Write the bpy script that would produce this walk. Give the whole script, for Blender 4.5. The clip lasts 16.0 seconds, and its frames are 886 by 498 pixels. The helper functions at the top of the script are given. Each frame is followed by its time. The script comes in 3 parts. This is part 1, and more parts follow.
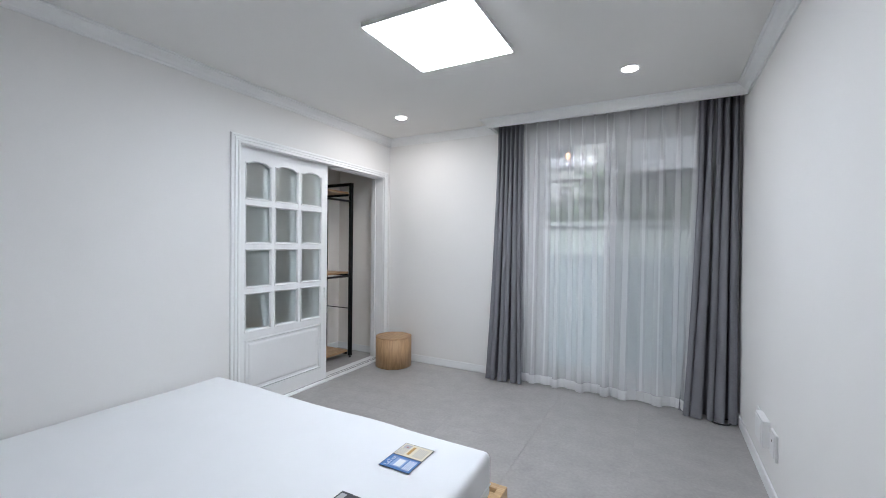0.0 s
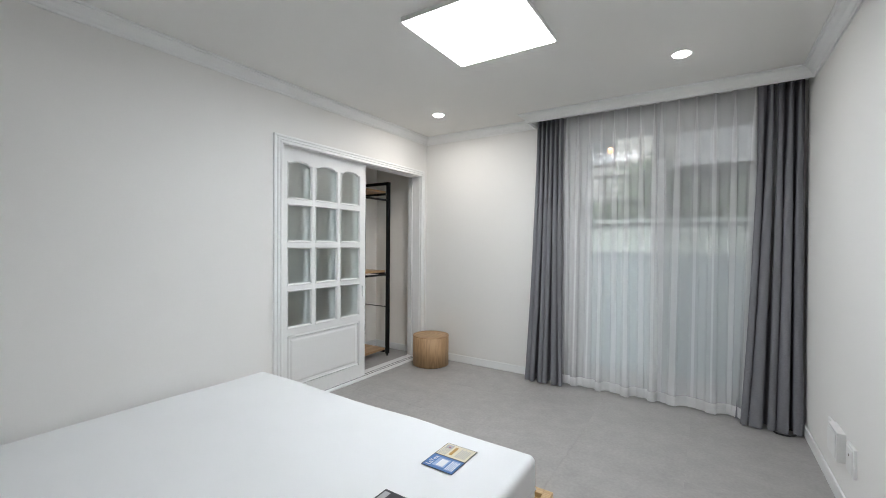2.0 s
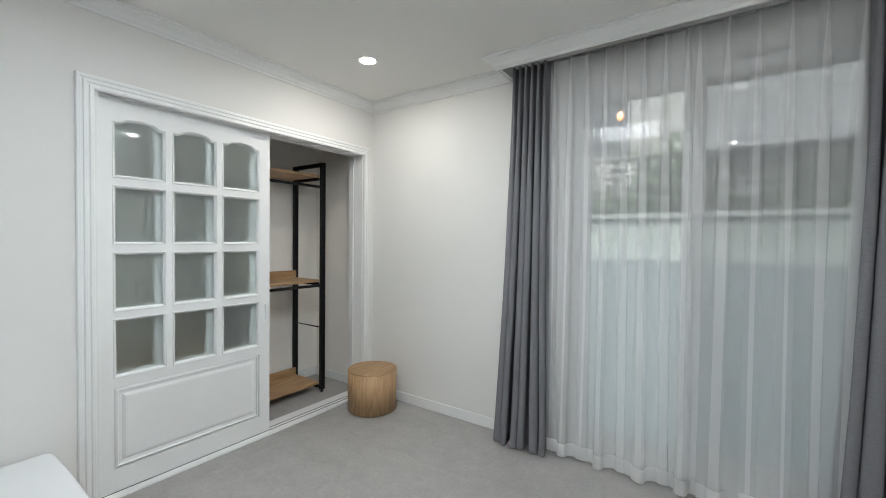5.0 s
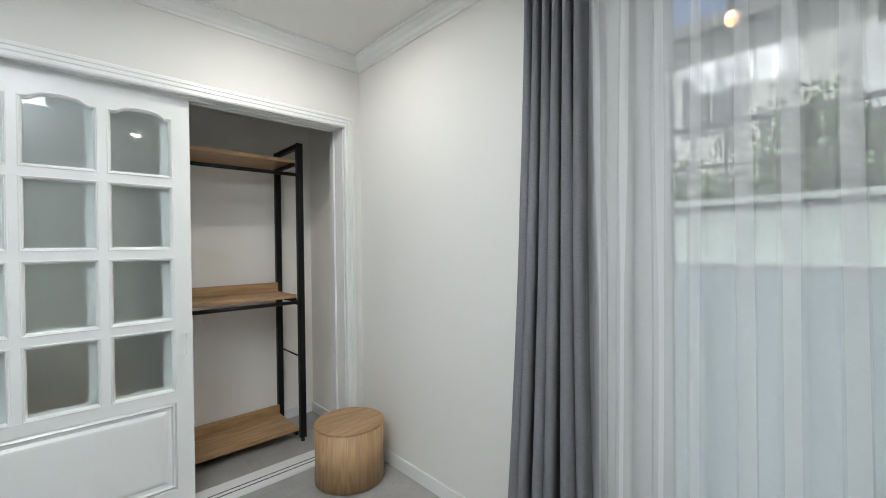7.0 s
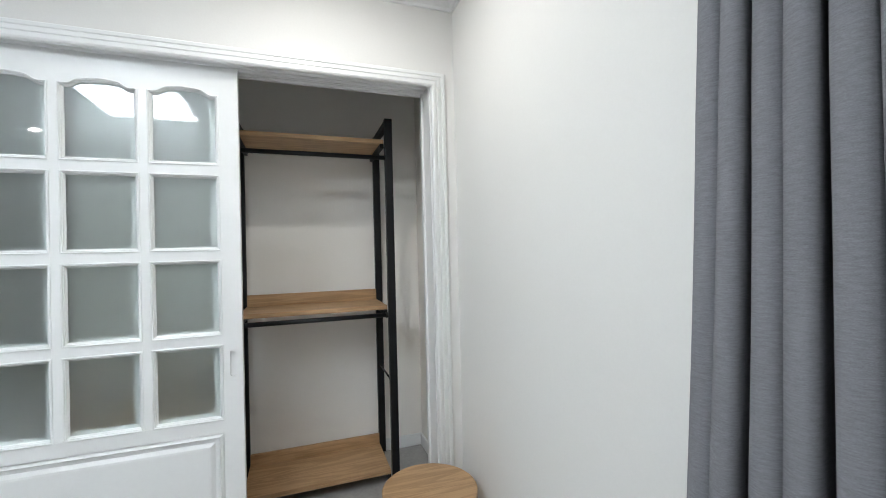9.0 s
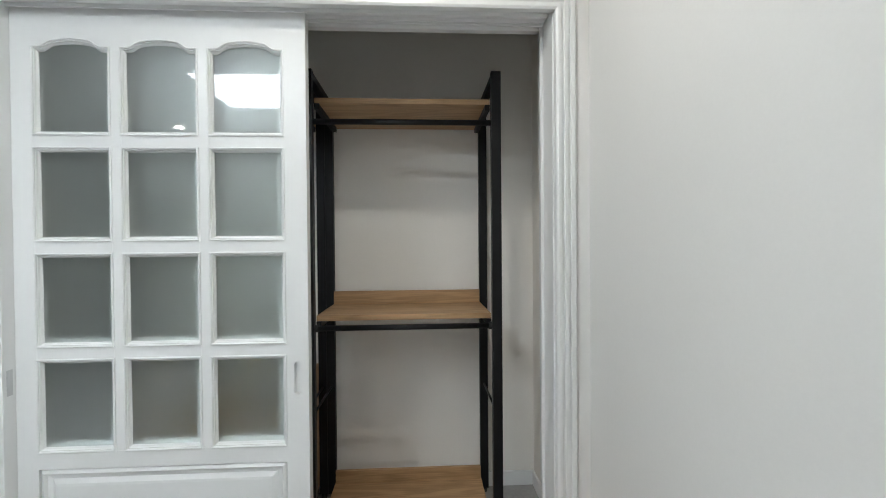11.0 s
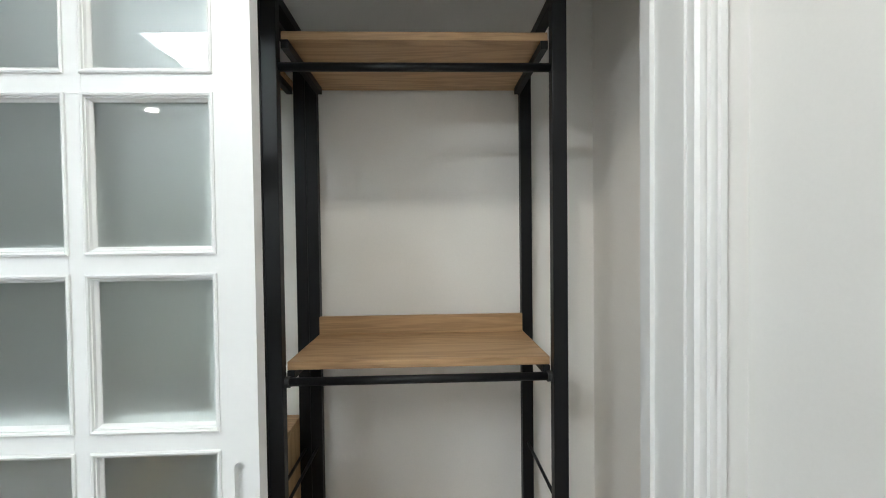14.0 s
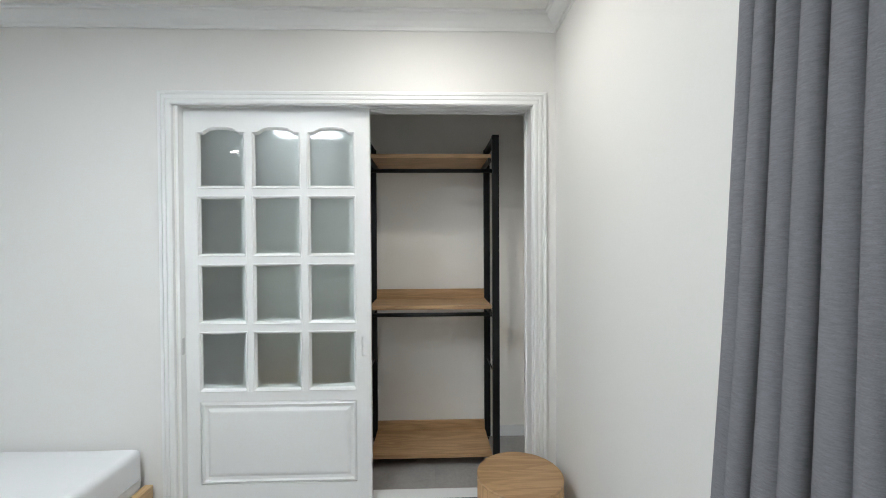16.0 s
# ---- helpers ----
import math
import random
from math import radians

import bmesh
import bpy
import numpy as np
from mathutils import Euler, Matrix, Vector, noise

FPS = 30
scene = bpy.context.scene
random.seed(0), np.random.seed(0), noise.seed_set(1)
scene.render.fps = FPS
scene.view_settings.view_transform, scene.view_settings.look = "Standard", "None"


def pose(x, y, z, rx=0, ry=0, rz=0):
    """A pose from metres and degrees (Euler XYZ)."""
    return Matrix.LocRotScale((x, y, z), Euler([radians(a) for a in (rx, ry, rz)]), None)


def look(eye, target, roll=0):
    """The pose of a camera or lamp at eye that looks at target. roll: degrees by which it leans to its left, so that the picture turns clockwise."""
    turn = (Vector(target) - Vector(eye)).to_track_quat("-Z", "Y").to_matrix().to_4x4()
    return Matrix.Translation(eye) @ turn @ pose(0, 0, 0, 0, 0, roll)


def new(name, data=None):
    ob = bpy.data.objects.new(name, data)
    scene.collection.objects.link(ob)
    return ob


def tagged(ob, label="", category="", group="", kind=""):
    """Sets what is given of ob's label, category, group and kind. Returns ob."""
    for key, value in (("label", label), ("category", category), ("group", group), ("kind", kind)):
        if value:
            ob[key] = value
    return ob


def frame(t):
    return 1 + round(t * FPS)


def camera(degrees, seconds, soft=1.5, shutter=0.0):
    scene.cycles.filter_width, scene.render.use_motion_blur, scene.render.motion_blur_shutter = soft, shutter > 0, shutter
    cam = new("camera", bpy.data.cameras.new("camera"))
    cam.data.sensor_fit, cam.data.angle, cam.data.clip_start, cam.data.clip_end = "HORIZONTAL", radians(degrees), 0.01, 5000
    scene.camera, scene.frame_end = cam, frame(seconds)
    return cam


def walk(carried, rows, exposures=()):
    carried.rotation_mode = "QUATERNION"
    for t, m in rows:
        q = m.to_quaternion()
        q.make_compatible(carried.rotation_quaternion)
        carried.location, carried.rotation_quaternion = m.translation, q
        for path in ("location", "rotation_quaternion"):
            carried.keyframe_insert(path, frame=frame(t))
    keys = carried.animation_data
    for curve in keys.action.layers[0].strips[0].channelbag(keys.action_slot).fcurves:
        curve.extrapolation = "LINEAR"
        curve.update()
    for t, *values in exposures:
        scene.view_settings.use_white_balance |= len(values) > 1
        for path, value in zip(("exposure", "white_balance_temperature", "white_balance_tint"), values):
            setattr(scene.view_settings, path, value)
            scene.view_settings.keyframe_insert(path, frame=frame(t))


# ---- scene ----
cam = camera(94.9, 16.0, 1.0)
PATH = [
    (0, (0.638, -0.273, 1.276), (-0.311, 1.488, 1.25), 0.7),
    (0.5, (0.641, -0.237, 1.277), (-0.308, 1.523, 1.259), 0.4),
    (1, (0.622, -0.243, 1.273), (-0.357, 1.501, 1.253), 0.3),
    (1.5, (0.599, -0.255, 1.257), (-0.439, 1.454, 1.235), 0.2),
    (2, (0.584, -0.256, 1.255), (-0.506, 1.421, 1.229), 0.5),
    (2.5, (0.55, -0.234, 1.25), (-0.575, 1.42, 1.227), 0.5),
    (3, (0.515, -0.114, 1.251), (-0.602, 1.545, 1.232), 0.6),
    (3.5, (0.479, 0.131, 1.29), (-0.655, 1.778, 1.265), 0.4),
    (4, (0.442, 0.39, 1.279), (-0.699, 2.032, 1.251), 0.3),
    (4.5, (0.407, 0.694, 1.3), (-0.736, 2.335, 1.264), 0.6),
    (4.7, (0.404, 0.808, 1.299), (-0.73, 2.455, 1.257), 0.7),
    (7, (0.168, 2.095, 1.259), (-1.298, 3.456, 1.244), -0.7),
    (7.5, (0.082, 2.323, 1.27), (-1.462, 3.594, 1.253), -0.4),
    (8, (-0.022, 2.504, 1.251), (-1.628, 3.696, 1.242), -0.8),
    (8.5, (-0.142, 2.662, 1.222), (-1.903, 3.611, 1.241), -2.1),
    (9, (-0.291, 2.766, 1.23), (-2.178, 3.429, 1.243), -1.4),
    (9.5, (-0.394, 2.81, 1.228), (-2.346, 3.244, 1.243), -1.3),
    (9.7, (-0.414, 2.823, 1.225), (-2.381, 3.184, 1.244), -1.1),
    (12, (-1.149, 2.986, 1.246), (-3.149, 3.014, 1.2), -0.6),
    (12.5, (-1.351, 3.011, 1.226), (-3.351, 3.01, 1.19), -0.7),
    (13, (-1.541, 2.96, 1.213), (-3.54, 2.972, 1.189), -0.9),
    (13.5, (-1.546, 2.942, 1.222), (-3.546, 2.949, 1.191), -0.7),
    (14, (-1.327, 2.868, 1.275), (-3.325, 2.937, 1.233), -0.7),
    (14.5, (-1.028, 2.813, 1.286), (-3.027, 2.878, 1.262), -0.4),
    (15, (-0.704, 2.802, 1.32), (-2.702, 2.862, 1.285), -0.4),
    (15.5, (-0.369, 2.831, 1.336), (-2.368, 2.871, 1.292), -0.4),
    (16, (-0.069, 2.842, 1.316), (-2.068, 2.902, 1.288), -0.3),
]
# stops, kelvin and tint of the clip's own exposure
LIGHT = [(0, 0.85, 5900, 13), (1.3, 0.82, 6050, 12), (2.5, 0.85, 6350, 10), (4.7, 0.78, 6250, 8), (7.0, 0.82, 6200, 7), (8.0, 0.98, 6100, 7), (9.0, 1.04, 6050, 8), (9.6, 0.90, 6050, 8), (11.8, 0.82, 6200, 7), (12.8, 1.04, 6180, 7), (13.6, 1.22, 6200, 6), (15, 1.07, 6150, 6), (16, 0.93, 6200, 8)]
walk(cam, [(t, look(eye, target, roll)) for t, eye, target, roll in PATH], LIGHT)

# ---- light and world ----
world = bpy.data.worlds.new("sky")
scene.world = world
world.use_nodes = True
wn = world.node_tree
sky = wn.nodes.new("ShaderNodeTexSky")
sky.sky_type, sky.sun_disc = "NISHITA", False
sky.air_density, sky.dust_density, sky.ozone_density = 0.7, 8.0, 0.5
sky.sun_elevation, sky.sun_rotation = radians(53), radians(-165)
wn.links.new(sky.outputs[0], wn.nodes["Background"].inputs[0])
wn.nodes["Background"].inputs[1].default_value = 0.15
sun_data = bpy.data.lights.new("sun", "SUN")
sun_data.energy, sun_data.angle, sun_data.color = 3.9, radians(12), (1, 0.98, 0.95)
sun = new("sun", sun_data)
sun.matrix_world = look((0, 0, 0), (0.15, 0.58, -0.80))
PANEL, SPOT, BEAM = 16.0, 30.0, 3.0     # glow of the ceiling panel and the downlight lenses, watts of each downlight beam

# ---- materials ----
def mat(name, base, rough=0.5, metal=0.0, var=0.06, scale=6.0, fine=120.0, bump=0.05, stretch=(1, 1, 1), spec=0.5, fine_amt=0.35, dist=0.002):
    m = bpy.data.materials.new(name)
    m.use_nodes = True
    nt = m.node_tree
    b = nt.nodes["Principled BSDF"]
    tc = nt.nodes.new("ShaderNodeTexCoord")
    mp = nt.nodes.new("ShaderNodeMapping")
    mp.inputs["Scale"].default_value = stretch
    nt.links.new(tc.outputs["Object"], mp.inputs[0])
    n1, n2 = nt.nodes.new("ShaderNodeTexNoise"), nt.nodes.new("ShaderNodeTexNoise")
    n1.inputs["Scale"].default_value, n2.inputs["Scale"].default_value = scale, fine
    n1.inputs["Detail"].default_value, n2.inputs["Detail"].default_value = 5, 3
    for n in (n1, n2):
        nt.links.new(mp.outputs[0], n.inputs["Vector"])
    mix = nt.nodes.new("ShaderNodeMix")
    mix.data_type = "FLOAT"
    mix.inputs[0].default_value = fine_amt
    nt.links.new(n1.outputs[0], mix.inputs[2])
    nt.links.new(n2.outputs[0], mix.inputs[3])
    ramp = nt.nodes.new("ShaderNodeValToRGB")
    ramp.color_ramp.elements[0].position, ramp.color_ramp.elements[1].position = 0.3, 0.7
    ramp.color_ramp.elements[0].color = tuple(c * (1 - var) for c in base) + (1,)
    ramp.color_ramp.elements[1].color = tuple(min(1, c * (1 + var)) for c in base) + (1,)
    nt.links.new(mix.outputs[0], ramp.inputs[0])
    nt.links.new(ramp.outputs[0], b.inputs["Base Color"])
    bp = nt.nodes.new("ShaderNodeBump")
    bp.inputs["Strength"].default_value, bp.inputs["Distance"].default_value = bump, dist
    nt.links.new(n2.outputs[0], bp.inputs["Height"])
    nt.links.new(bp.outputs[0], b.inputs["Normal"])
    b.inputs["Roughness"].default_value, b.inputs["Metallic"].default_value = rough, metal
    b.inputs["Specular IOR Level"].default_value = spec
    return m


def wood(name, light, dark, axis, rough=0.45):
    """Oak veneer with the grain along the given axis."""
    m = bpy.data.materials.new(name)
    m.use_nodes = True
    nt = m.node_tree
    b = nt.nodes["Principled BSDF"]
    tc, info = nt.nodes.new("ShaderNodeTexCoord"), nt.nodes.new("ShaderNodeObjectInfo")
    add = nt.nodes.new("ShaderNodeVectorMath")
    mul = nt.nodes.new("ShaderNodeVectorMath")
    mul.operation = "SCALE"
    mul.inputs[0].default_value = (7.3, 3.1, 5.7)
    nt.links.new(info.outputs["Random"], mul.inputs["Scale"])
    nt.links.new(tc.outputs["Object"], add.inputs[0])
    nt.links.new(mul.outputs[0], add.inputs[1])
    outs = []
    for along, across in ((1.3, 14.0), (9.0, 420.0)):
        mp = nt.nodes.new("ShaderNodeMapping")
        s = [across] * 3
        s[axis] = along
        mp.inputs["Scale"].default_value = s
        nt.links.new(add.outputs[0], mp.inputs[0])
        n = nt.nodes.new("ShaderNodeTexNoise")
        n.inputs["Scale"].default_value, n.inputs["Detail"].default_value = 1.0, 4
        n.inputs["Distortion"].default_value = 0.6
        nt.links.new(mp.outputs[0], n.inputs["Vector"])
        outs.append(n)
    # cathedral rings: a wave of the broad noise
    wave = nt.nodes.new("ShaderNodeMath")
    wave.operation = "MULTIPLY"
    wave.inputs[1].default_value = 42.0
    nt.links.new(outs[0].outputs[0], wave.inputs[0])
    sine = nt.nodes.new("ShaderNodeMath")
    sine.operation = "SINE"
    nt.links.new(wave.outputs[0], sine.inputs[0])
    half = nt.nodes.new("ShaderNodeMath")
    half.operation = "MULTIPLY_ADD"
    half.inputs[1].default_value, half.inputs[2].default_value = 0.19, 0.5
    nt.links.new(sine.outputs[0], half.inputs[0])
    mix = nt.nodes.new("ShaderNodeMix")
    mix.data_type = "FLOAT"
    mix.inputs[0].default_value = 0.5
    nt.links.new(half.outputs[0], mix.inputs[2])
    nt.links.new(outs[1].outputs[0], mix.inputs[3])
    ramp = nt.nodes.new("ShaderNodeValToRGB")
    ramp.color_ramp.elements[0].position, ramp.color_ramp.elements[1].position = 0.36, 0.60
    ramp.color_ramp.elements[0].color, ramp.color_ramp.elements[1].color = (*dark, 1), (*light, 1)
    nt.links.new(mix.outputs[0], ramp.inputs[0])
    nt.links.new(ramp.outputs[0], b.inputs["Base Color"])
    bp = nt.nodes.new("ShaderNodeBump")
    bp.inputs["Strength"].default_value, bp.inputs["Distance"].default_value = 0.12, 0.001
    nt.links.new(outs[1].outputs[0], bp.inputs["Height"])
    nt.links.new(bp.outputs[0], b.inputs["Normal"])
    b.inputs["Roughness"].default_value = rough
    return m


def glow(name, color, strength):
    m = bpy.data.materials.new(name)
    m.use_nodes = True
    b = m.node_tree.nodes["Principled BSDF"]
    b.inputs["Base Color"].default_value = (0.8, 0.8, 0.8, 1)
    b.inputs["Emission Color"].default_value = (*color, 1)
    b.inputs["Emission Strength"].default_value = strength
    return m


def glass(name, rough, coat=0.0, tint=(1, 1, 1), ior=1.45):
    m = bpy.data.materials.new(name)
    m.use_nodes = True
    b = m.node_tree.nodes["Principled BSDF"]
    b.inputs["Base Color"].default_value = (*tint, 1)
    b.inputs["Roughness"].default_value, b.inputs["IOR"].default_value = rough, ior
    b.inputs["Transmission Weight"].default_value = 1
    b.inputs["Coat Weight"].default_value, b.inputs["Coat Roughness"].default_value = coat, 0.015
    return m


def cloth(name, base, see, translucent, weave=900.0, thread=(1, 1, 1), var=0.12):
    """Woven cloth: diffuse and translucent threads with open gaps."""
    m = mat(name, base, 0.95, var=var, scale=70, fine=weave, bump=0.35, stretch=thread, spec=0.1, fine_amt=0.6, dist=0.0006)
    nt = m.node_tree
    b, out = nt.nodes["Principled BSDF"], nt.nodes["Material Output"]
    tl = nt.nodes.new("ShaderNodeBsdfTranslucent")
    tl.inputs[0].default_value = (*base, 1)
    m1 = nt.nodes.new("ShaderNodeMixShader")
    m1.inputs[0].default_value = translucent
    nt.links.new(b.outputs[0], m1.inputs[1])
    nt.links.new(tl.outputs[0], m1.inputs[2])
    last = m1
    if see:
        tr = nt.nodes.new("ShaderNodeBsdfTransparent")
        m2 = nt.nodes.new("ShaderNodeMixShader")
        m2.inputs[0].default_value = see
        nt.links.new(m1.outputs[0], m2.inputs[1])
        nt.links.new(tr.outputs[0], m2.inputs[2])
        last = m2
    nt.links.new(last.outputs[0], out.inputs[0])
    return m


WALL = mat("wallpaper_white", (0.80, 0.79, 0.77), 0.85, var=0.02, scale=1.2, fine=160, bump=0.10, spec=0.25)
CLOSET = mat("closet_wallpaper", (0.90, 0.872, 0.825), 0.85, var=0.03, scale=1.5, fine=160, bump=0.10, spec=0.25)
CEIL = mat("ceiling_paper", (0.80, 0.79, 0.765), 0.9, var=0.02, scale=0.9, fine=180, bump=0.08, spec=0.2)
PAINT = mat("white_gloss_paint", (0.84, 0.845, 0.84), 0.32, var=0.02, scale=3, fine=60, bump=0.03)
VINYL = mat("white_vinyl", (0.82, 0.82, 0.82), 0.4, var=0.02, scale=4, fine=80, bump=0.02)
PLASTIC = mat("white_plastic", (0.80, 0.80, 0.79), 0.35, var=0.01, bump=0.01)
FLOOR = mat("grey_stone_vinyl", (0.37, 0.357, 0.345), 0.42, var=0.14, scale=8, fine=60, bump=0.06, fine_amt=0.5, spec=0.4)
JOINT = mat("floor_joint", (0.352, 0.338, 0.325), 0.7, var=0.05)
OAK_Y = wood("oak_veneer_along", (0.49, 0.31, 0.16), (0.34, 0.205, 0.098), 1)
OAK_Z = wood("oak_veneer_upright", (0.52, 0.335, 0.175), (0.385, 0.235, 0.115), 2)
PINE = wood("pale_pine", (0.62, 0.44, 0.24), (0.50, 0.33, 0.17), 0)
STEEL = mat("black_powder_coat", (0.008, 0.008, 0.009), 0.45, var=0.15, scale=8, fine=400, bump=0.10, spec=0.3)
RUBBER = mat("black_rubber", (0.02, 0.02, 0.02), 0.7)
SLOT = mat("dark_groove", (0.05, 0.048, 0.045), 0.6)
ALU = mat("aluminium", (0.62, 0.62, 0.62), 0.35, metal=1.0, var=0.03)
SHEET = mat("white_mattress_cover", (0.80, 0.81, 0.82), 0.9, var=0.02, scale=3, fine=700, bump=0.25, spec=0.15, dist=0.0008)
DRAPE = cloth("grey_woven_drape", (0.215, 0.215, 0.235), 0, 0.06, 420, (1, 1, 7), 0.32)
SHEER = cloth("white_sheer", (0.87, 0.875, 0.88), 0.55, 0.55, 700, (1, 1, 1), 0.08)
HEM = cloth("white_sheer_hem", (0.82, 0.82, 0.82), 0.06, 0.40, 700, (1, 1, 1), 0.05)
FROST = glass("satin_glass", 0.42, 1.0, (0.74, 0.79, 0.775))
CLEAR = glass("clear_glass", 0.0, 0.0, (0.97, 0.99, 0.985))
PLEAT = cloth("white_sheer_doubled", (0.87, 0.875, 0.88), 0.43, 0.45, 700, (1, 1, 1), 0.06)
FILM = cloth("frosted_film_glass", (0.92, 0.95, 0.94), 0.0, 0.95, 60, (1, 1, 1), 0.03)
# see-through grey for the assumed screen that dims the right sash
MESH = cloth("grey_dimming_mesh", (0.10, 0.105, 0.11), 0.70, 0.2, 600, (1, 1, 1), 0.05)
PANEL_LIT = glow("panel_diffuser", (0.94, 0.98, 1.0), PANEL)
SPOT_LIT = glow("downlight_diffuser", (1.0, 0.96, 0.90), SPOT)
CARD_BLACK = mat("card_black", (0.02, 0.022, 0.03), 0.35, bump=0.01)
CARD_BLUE = mat("card_blue", (0.05, 0.16, 0.42), 0.3, var=0.25, scale=12, bump=0.01)
CARD_CREAM = mat("card_cream", (0.72, 0.66, 0.50), 0.3, var=0.08, scale=12, bump=0.01)
CARD_WHITE = mat("card_white", (0.78, 0.80, 0.82), 0.3, bump=0.01)
CARD_GREY = mat("card_grey", (0.40, 0.40, 0.42), 0.3, bump=0.01)
CARD_PALE = mat("card_pale_blue", (0.30, 0.42, 0.66), 0.3, var=0.2, scale=20, bump=0.01)
INK_GOLD = mat("ink_gold", (0.45, 0.26, 0.06), 0.4, bump=0.01)
INK_RED = mat("ink_red", (0.35, 0.05, 0.06), 0.4, bump=0.01)

# ---- mesh tools ----
def box(bm, x0, x1, y0, y1, z0, z1):
    m = Matrix.Translation(((x0 + x1) / 2, (y0 + y1) / 2, (z0 + z1) / 2)) @ Matrix.Diagonal((abs(x1 - x0), abs(y1 - y0), abs(z1 - z0), 1))
    return bmesh.ops.create_cube(bm, size=1, matrix=m)["verts"]


def tube(bm, a, b, r, seg=14):
    a, b = Vector(a), Vector(b)
    d = b - a
    m = Matrix.Translation((a + b) / 2) @ d.to_track_quat("Z", "Y").to_matrix().to_4x4()
    bmesh.ops.create_cone(bm, cap_ends=True, segments=seg, radius1=r, radius2=r, depth=d.length, matrix=m)


def part(name, bm, material, parent=None, label="", bevel=0.0, seg=2, smooth=False):
    if bevel:
        edges = [e for e in bm.edges if len(e.link_faces) == 2 and e.calc_face_angle(0) > 0.6]
        bmesh.ops.bevel(bm, geom=edges, offset=bevel, segments=seg, affect="EDGES", profile=0.5, clamp_overlap=True)
    me = bpy.data.meshes.new(name)
    bm.normal_update()
    bm.to_mesh(me)
    bm.free()
    me.materials.append(material)
    if smooth:
        for p in me.polygons:
            p.use_smooth = True
    ob = new(name, me)
    if parent:
        ob.parent = parent
    if label:
        ob["label"] = label
    return ob


def boxes(name, dims, material, parent=None, label="", bevel=0.0, seg=2):
    bm = bmesh.new()
    for d in dims:
        box(bm, *d)
    return part(name, bm, material, parent, label, bevel, seg)


def sweep(bm, profile, path):
    """Prism along a polyline in the picture of (a, b) pairs given as 3D vectors: profile points already placed by the caller per corner."""
    rings = [[bm.verts.new(p) for p in ring] for ring in path]
    n = len(rings[0])
    for r0, r1 in zip(rings, rings[1:]):
        for i in range(n):
            bm.faces.new((r0[i], r0[(i + 1) % n], r1[(i + 1) % n], r1[i]))
    bm.faces.new(rings[0])
    bm.faces.new(rings[-1][::-1])
    bmesh.ops.recalc_face_normals(bm, faces=bm.faces)


def empty(name, x, y, z):
    ob = new(name)
    ob.location = (x, y, z)
    bpy.context.view_layer.update()
    return ob


def adopt(thing, parts):
    """Makes the parts children of the thing, each staying where it is."""
    for p in parts:
        p.parent = thing
        p.matrix_parent_inverse = Matrix.Translation(thing.location).inverted()


# ---- the room: plan ----
XL, XR, YW, YB, H = -2.06, 1.15, 3.46, -1.25, 2.42
OX0, OX1, OZ1 = 1.622, 3.350, 1.996     # opening of the closet along y, and its head
CX = -2.82                               # back of the closet
WX0, WX1, WZ0, WZ1 = -0.40, 1.02, 0.05, 2.294   # balcony window

def structure(name, dims, material, label, bevel=0.0):
    return tagged(boxes(name, dims, material, None, "", bevel), label, name.split("_")[0], kind="structure")

structure("wall_west", [(XL - 0.155, XL, YB, OX0, 0, H), (XL - 0.155, XL, OX1, YW, 0, H), (XL - 0.155, XL, OX0, OX1, OZ1, H)], WALL, "white papered wall with a wide closet opening")
structure("wall_north", [(XL - 0.155, WX0, YW, YW + 0.25, 0, H), (WX1, XR + 0.2, YW, YW + 0.25, 0, H), (WX0, WX1, YW, YW + 0.25, WZ1, H), (WX0, WX1, YW, YW + 0.25, 0, WZ0)], WALL, "white papered wall around the balcony window")
structure("wall_east", [(XR, XR + 0.2, YB, YW, 0, H)], WALL, "plain white papered wall with sockets")
structure("wall_south", [(XL - 0.155, XR + 0.2, YB - 0.2, YB, 0, H)], WALL, "plain white papered wall")
structure("ceiling", [(CX - 0.2, XR + 0.2, YB - 0.2, YW + 0.25, H, H + 0.15)], CEIL, "white papered ceiling")
structure("closet_wall", [(CX - 0.1, CX, 0.9, YW + 0.1, 0, H), (CX, XL - 0.155, YW + 0.02, YW + 0.12, 0, H), (CX, XL - 0.155, 0.9, 1.0, 0, H)], CLOSET, "white papered walls inside the closet")
floor = structure("floor", [(CX - 0.1, XR + 0.2, YB - 0.2, YW + 0.25, -0.12, -0.003)], JOINT, "grey stone-look vinyl tile floor")


def crown(name, pts, label):
    """Cornice along a polyline of room corners; pts: (x, y, inward x, inward y)."""
    prof = [(0, 0), (0, -0.075), (0.010, -0.075), (0.012, -0.062), (0.020, -0.056), (0.030, -0.040), (0.048, -0.026), (0.056, -0.020), (0.058, -0.012), (0.070, -0.010), (0.070, 0)]
    bm = bmesh.new()
    sweep(bm, prof, [[(x + u * d, y + v * d, H + h) for d, h in prof] for x, y, u, v in pts])
    return tagged(part(name, bm, PAINT), label, "cornice", kind="structure")

PX, PY = -0.787, 3.240      # the pelmet's corner
crown("cornice", [(XR, YB, -1, 1), (XL, YB, 1, 1), (XL, YW, 1, -1), (PX, YW, -1, -1), (PX, PY, -1, -1), (XR, PY, -1, -1), (XR, YB, -1, 1)], "white moulded cornice between wall and ceiling")
structure("pelmet", [(PX + 0.002, PX + 0.02, PY + 0.002, YW, 2.352, H), (PX + 0.02, XR, PY + 0.002, PY + 0.02, 2.352, H)], PAINT, "white curtain pelmet board under the ceiling", 0.002)


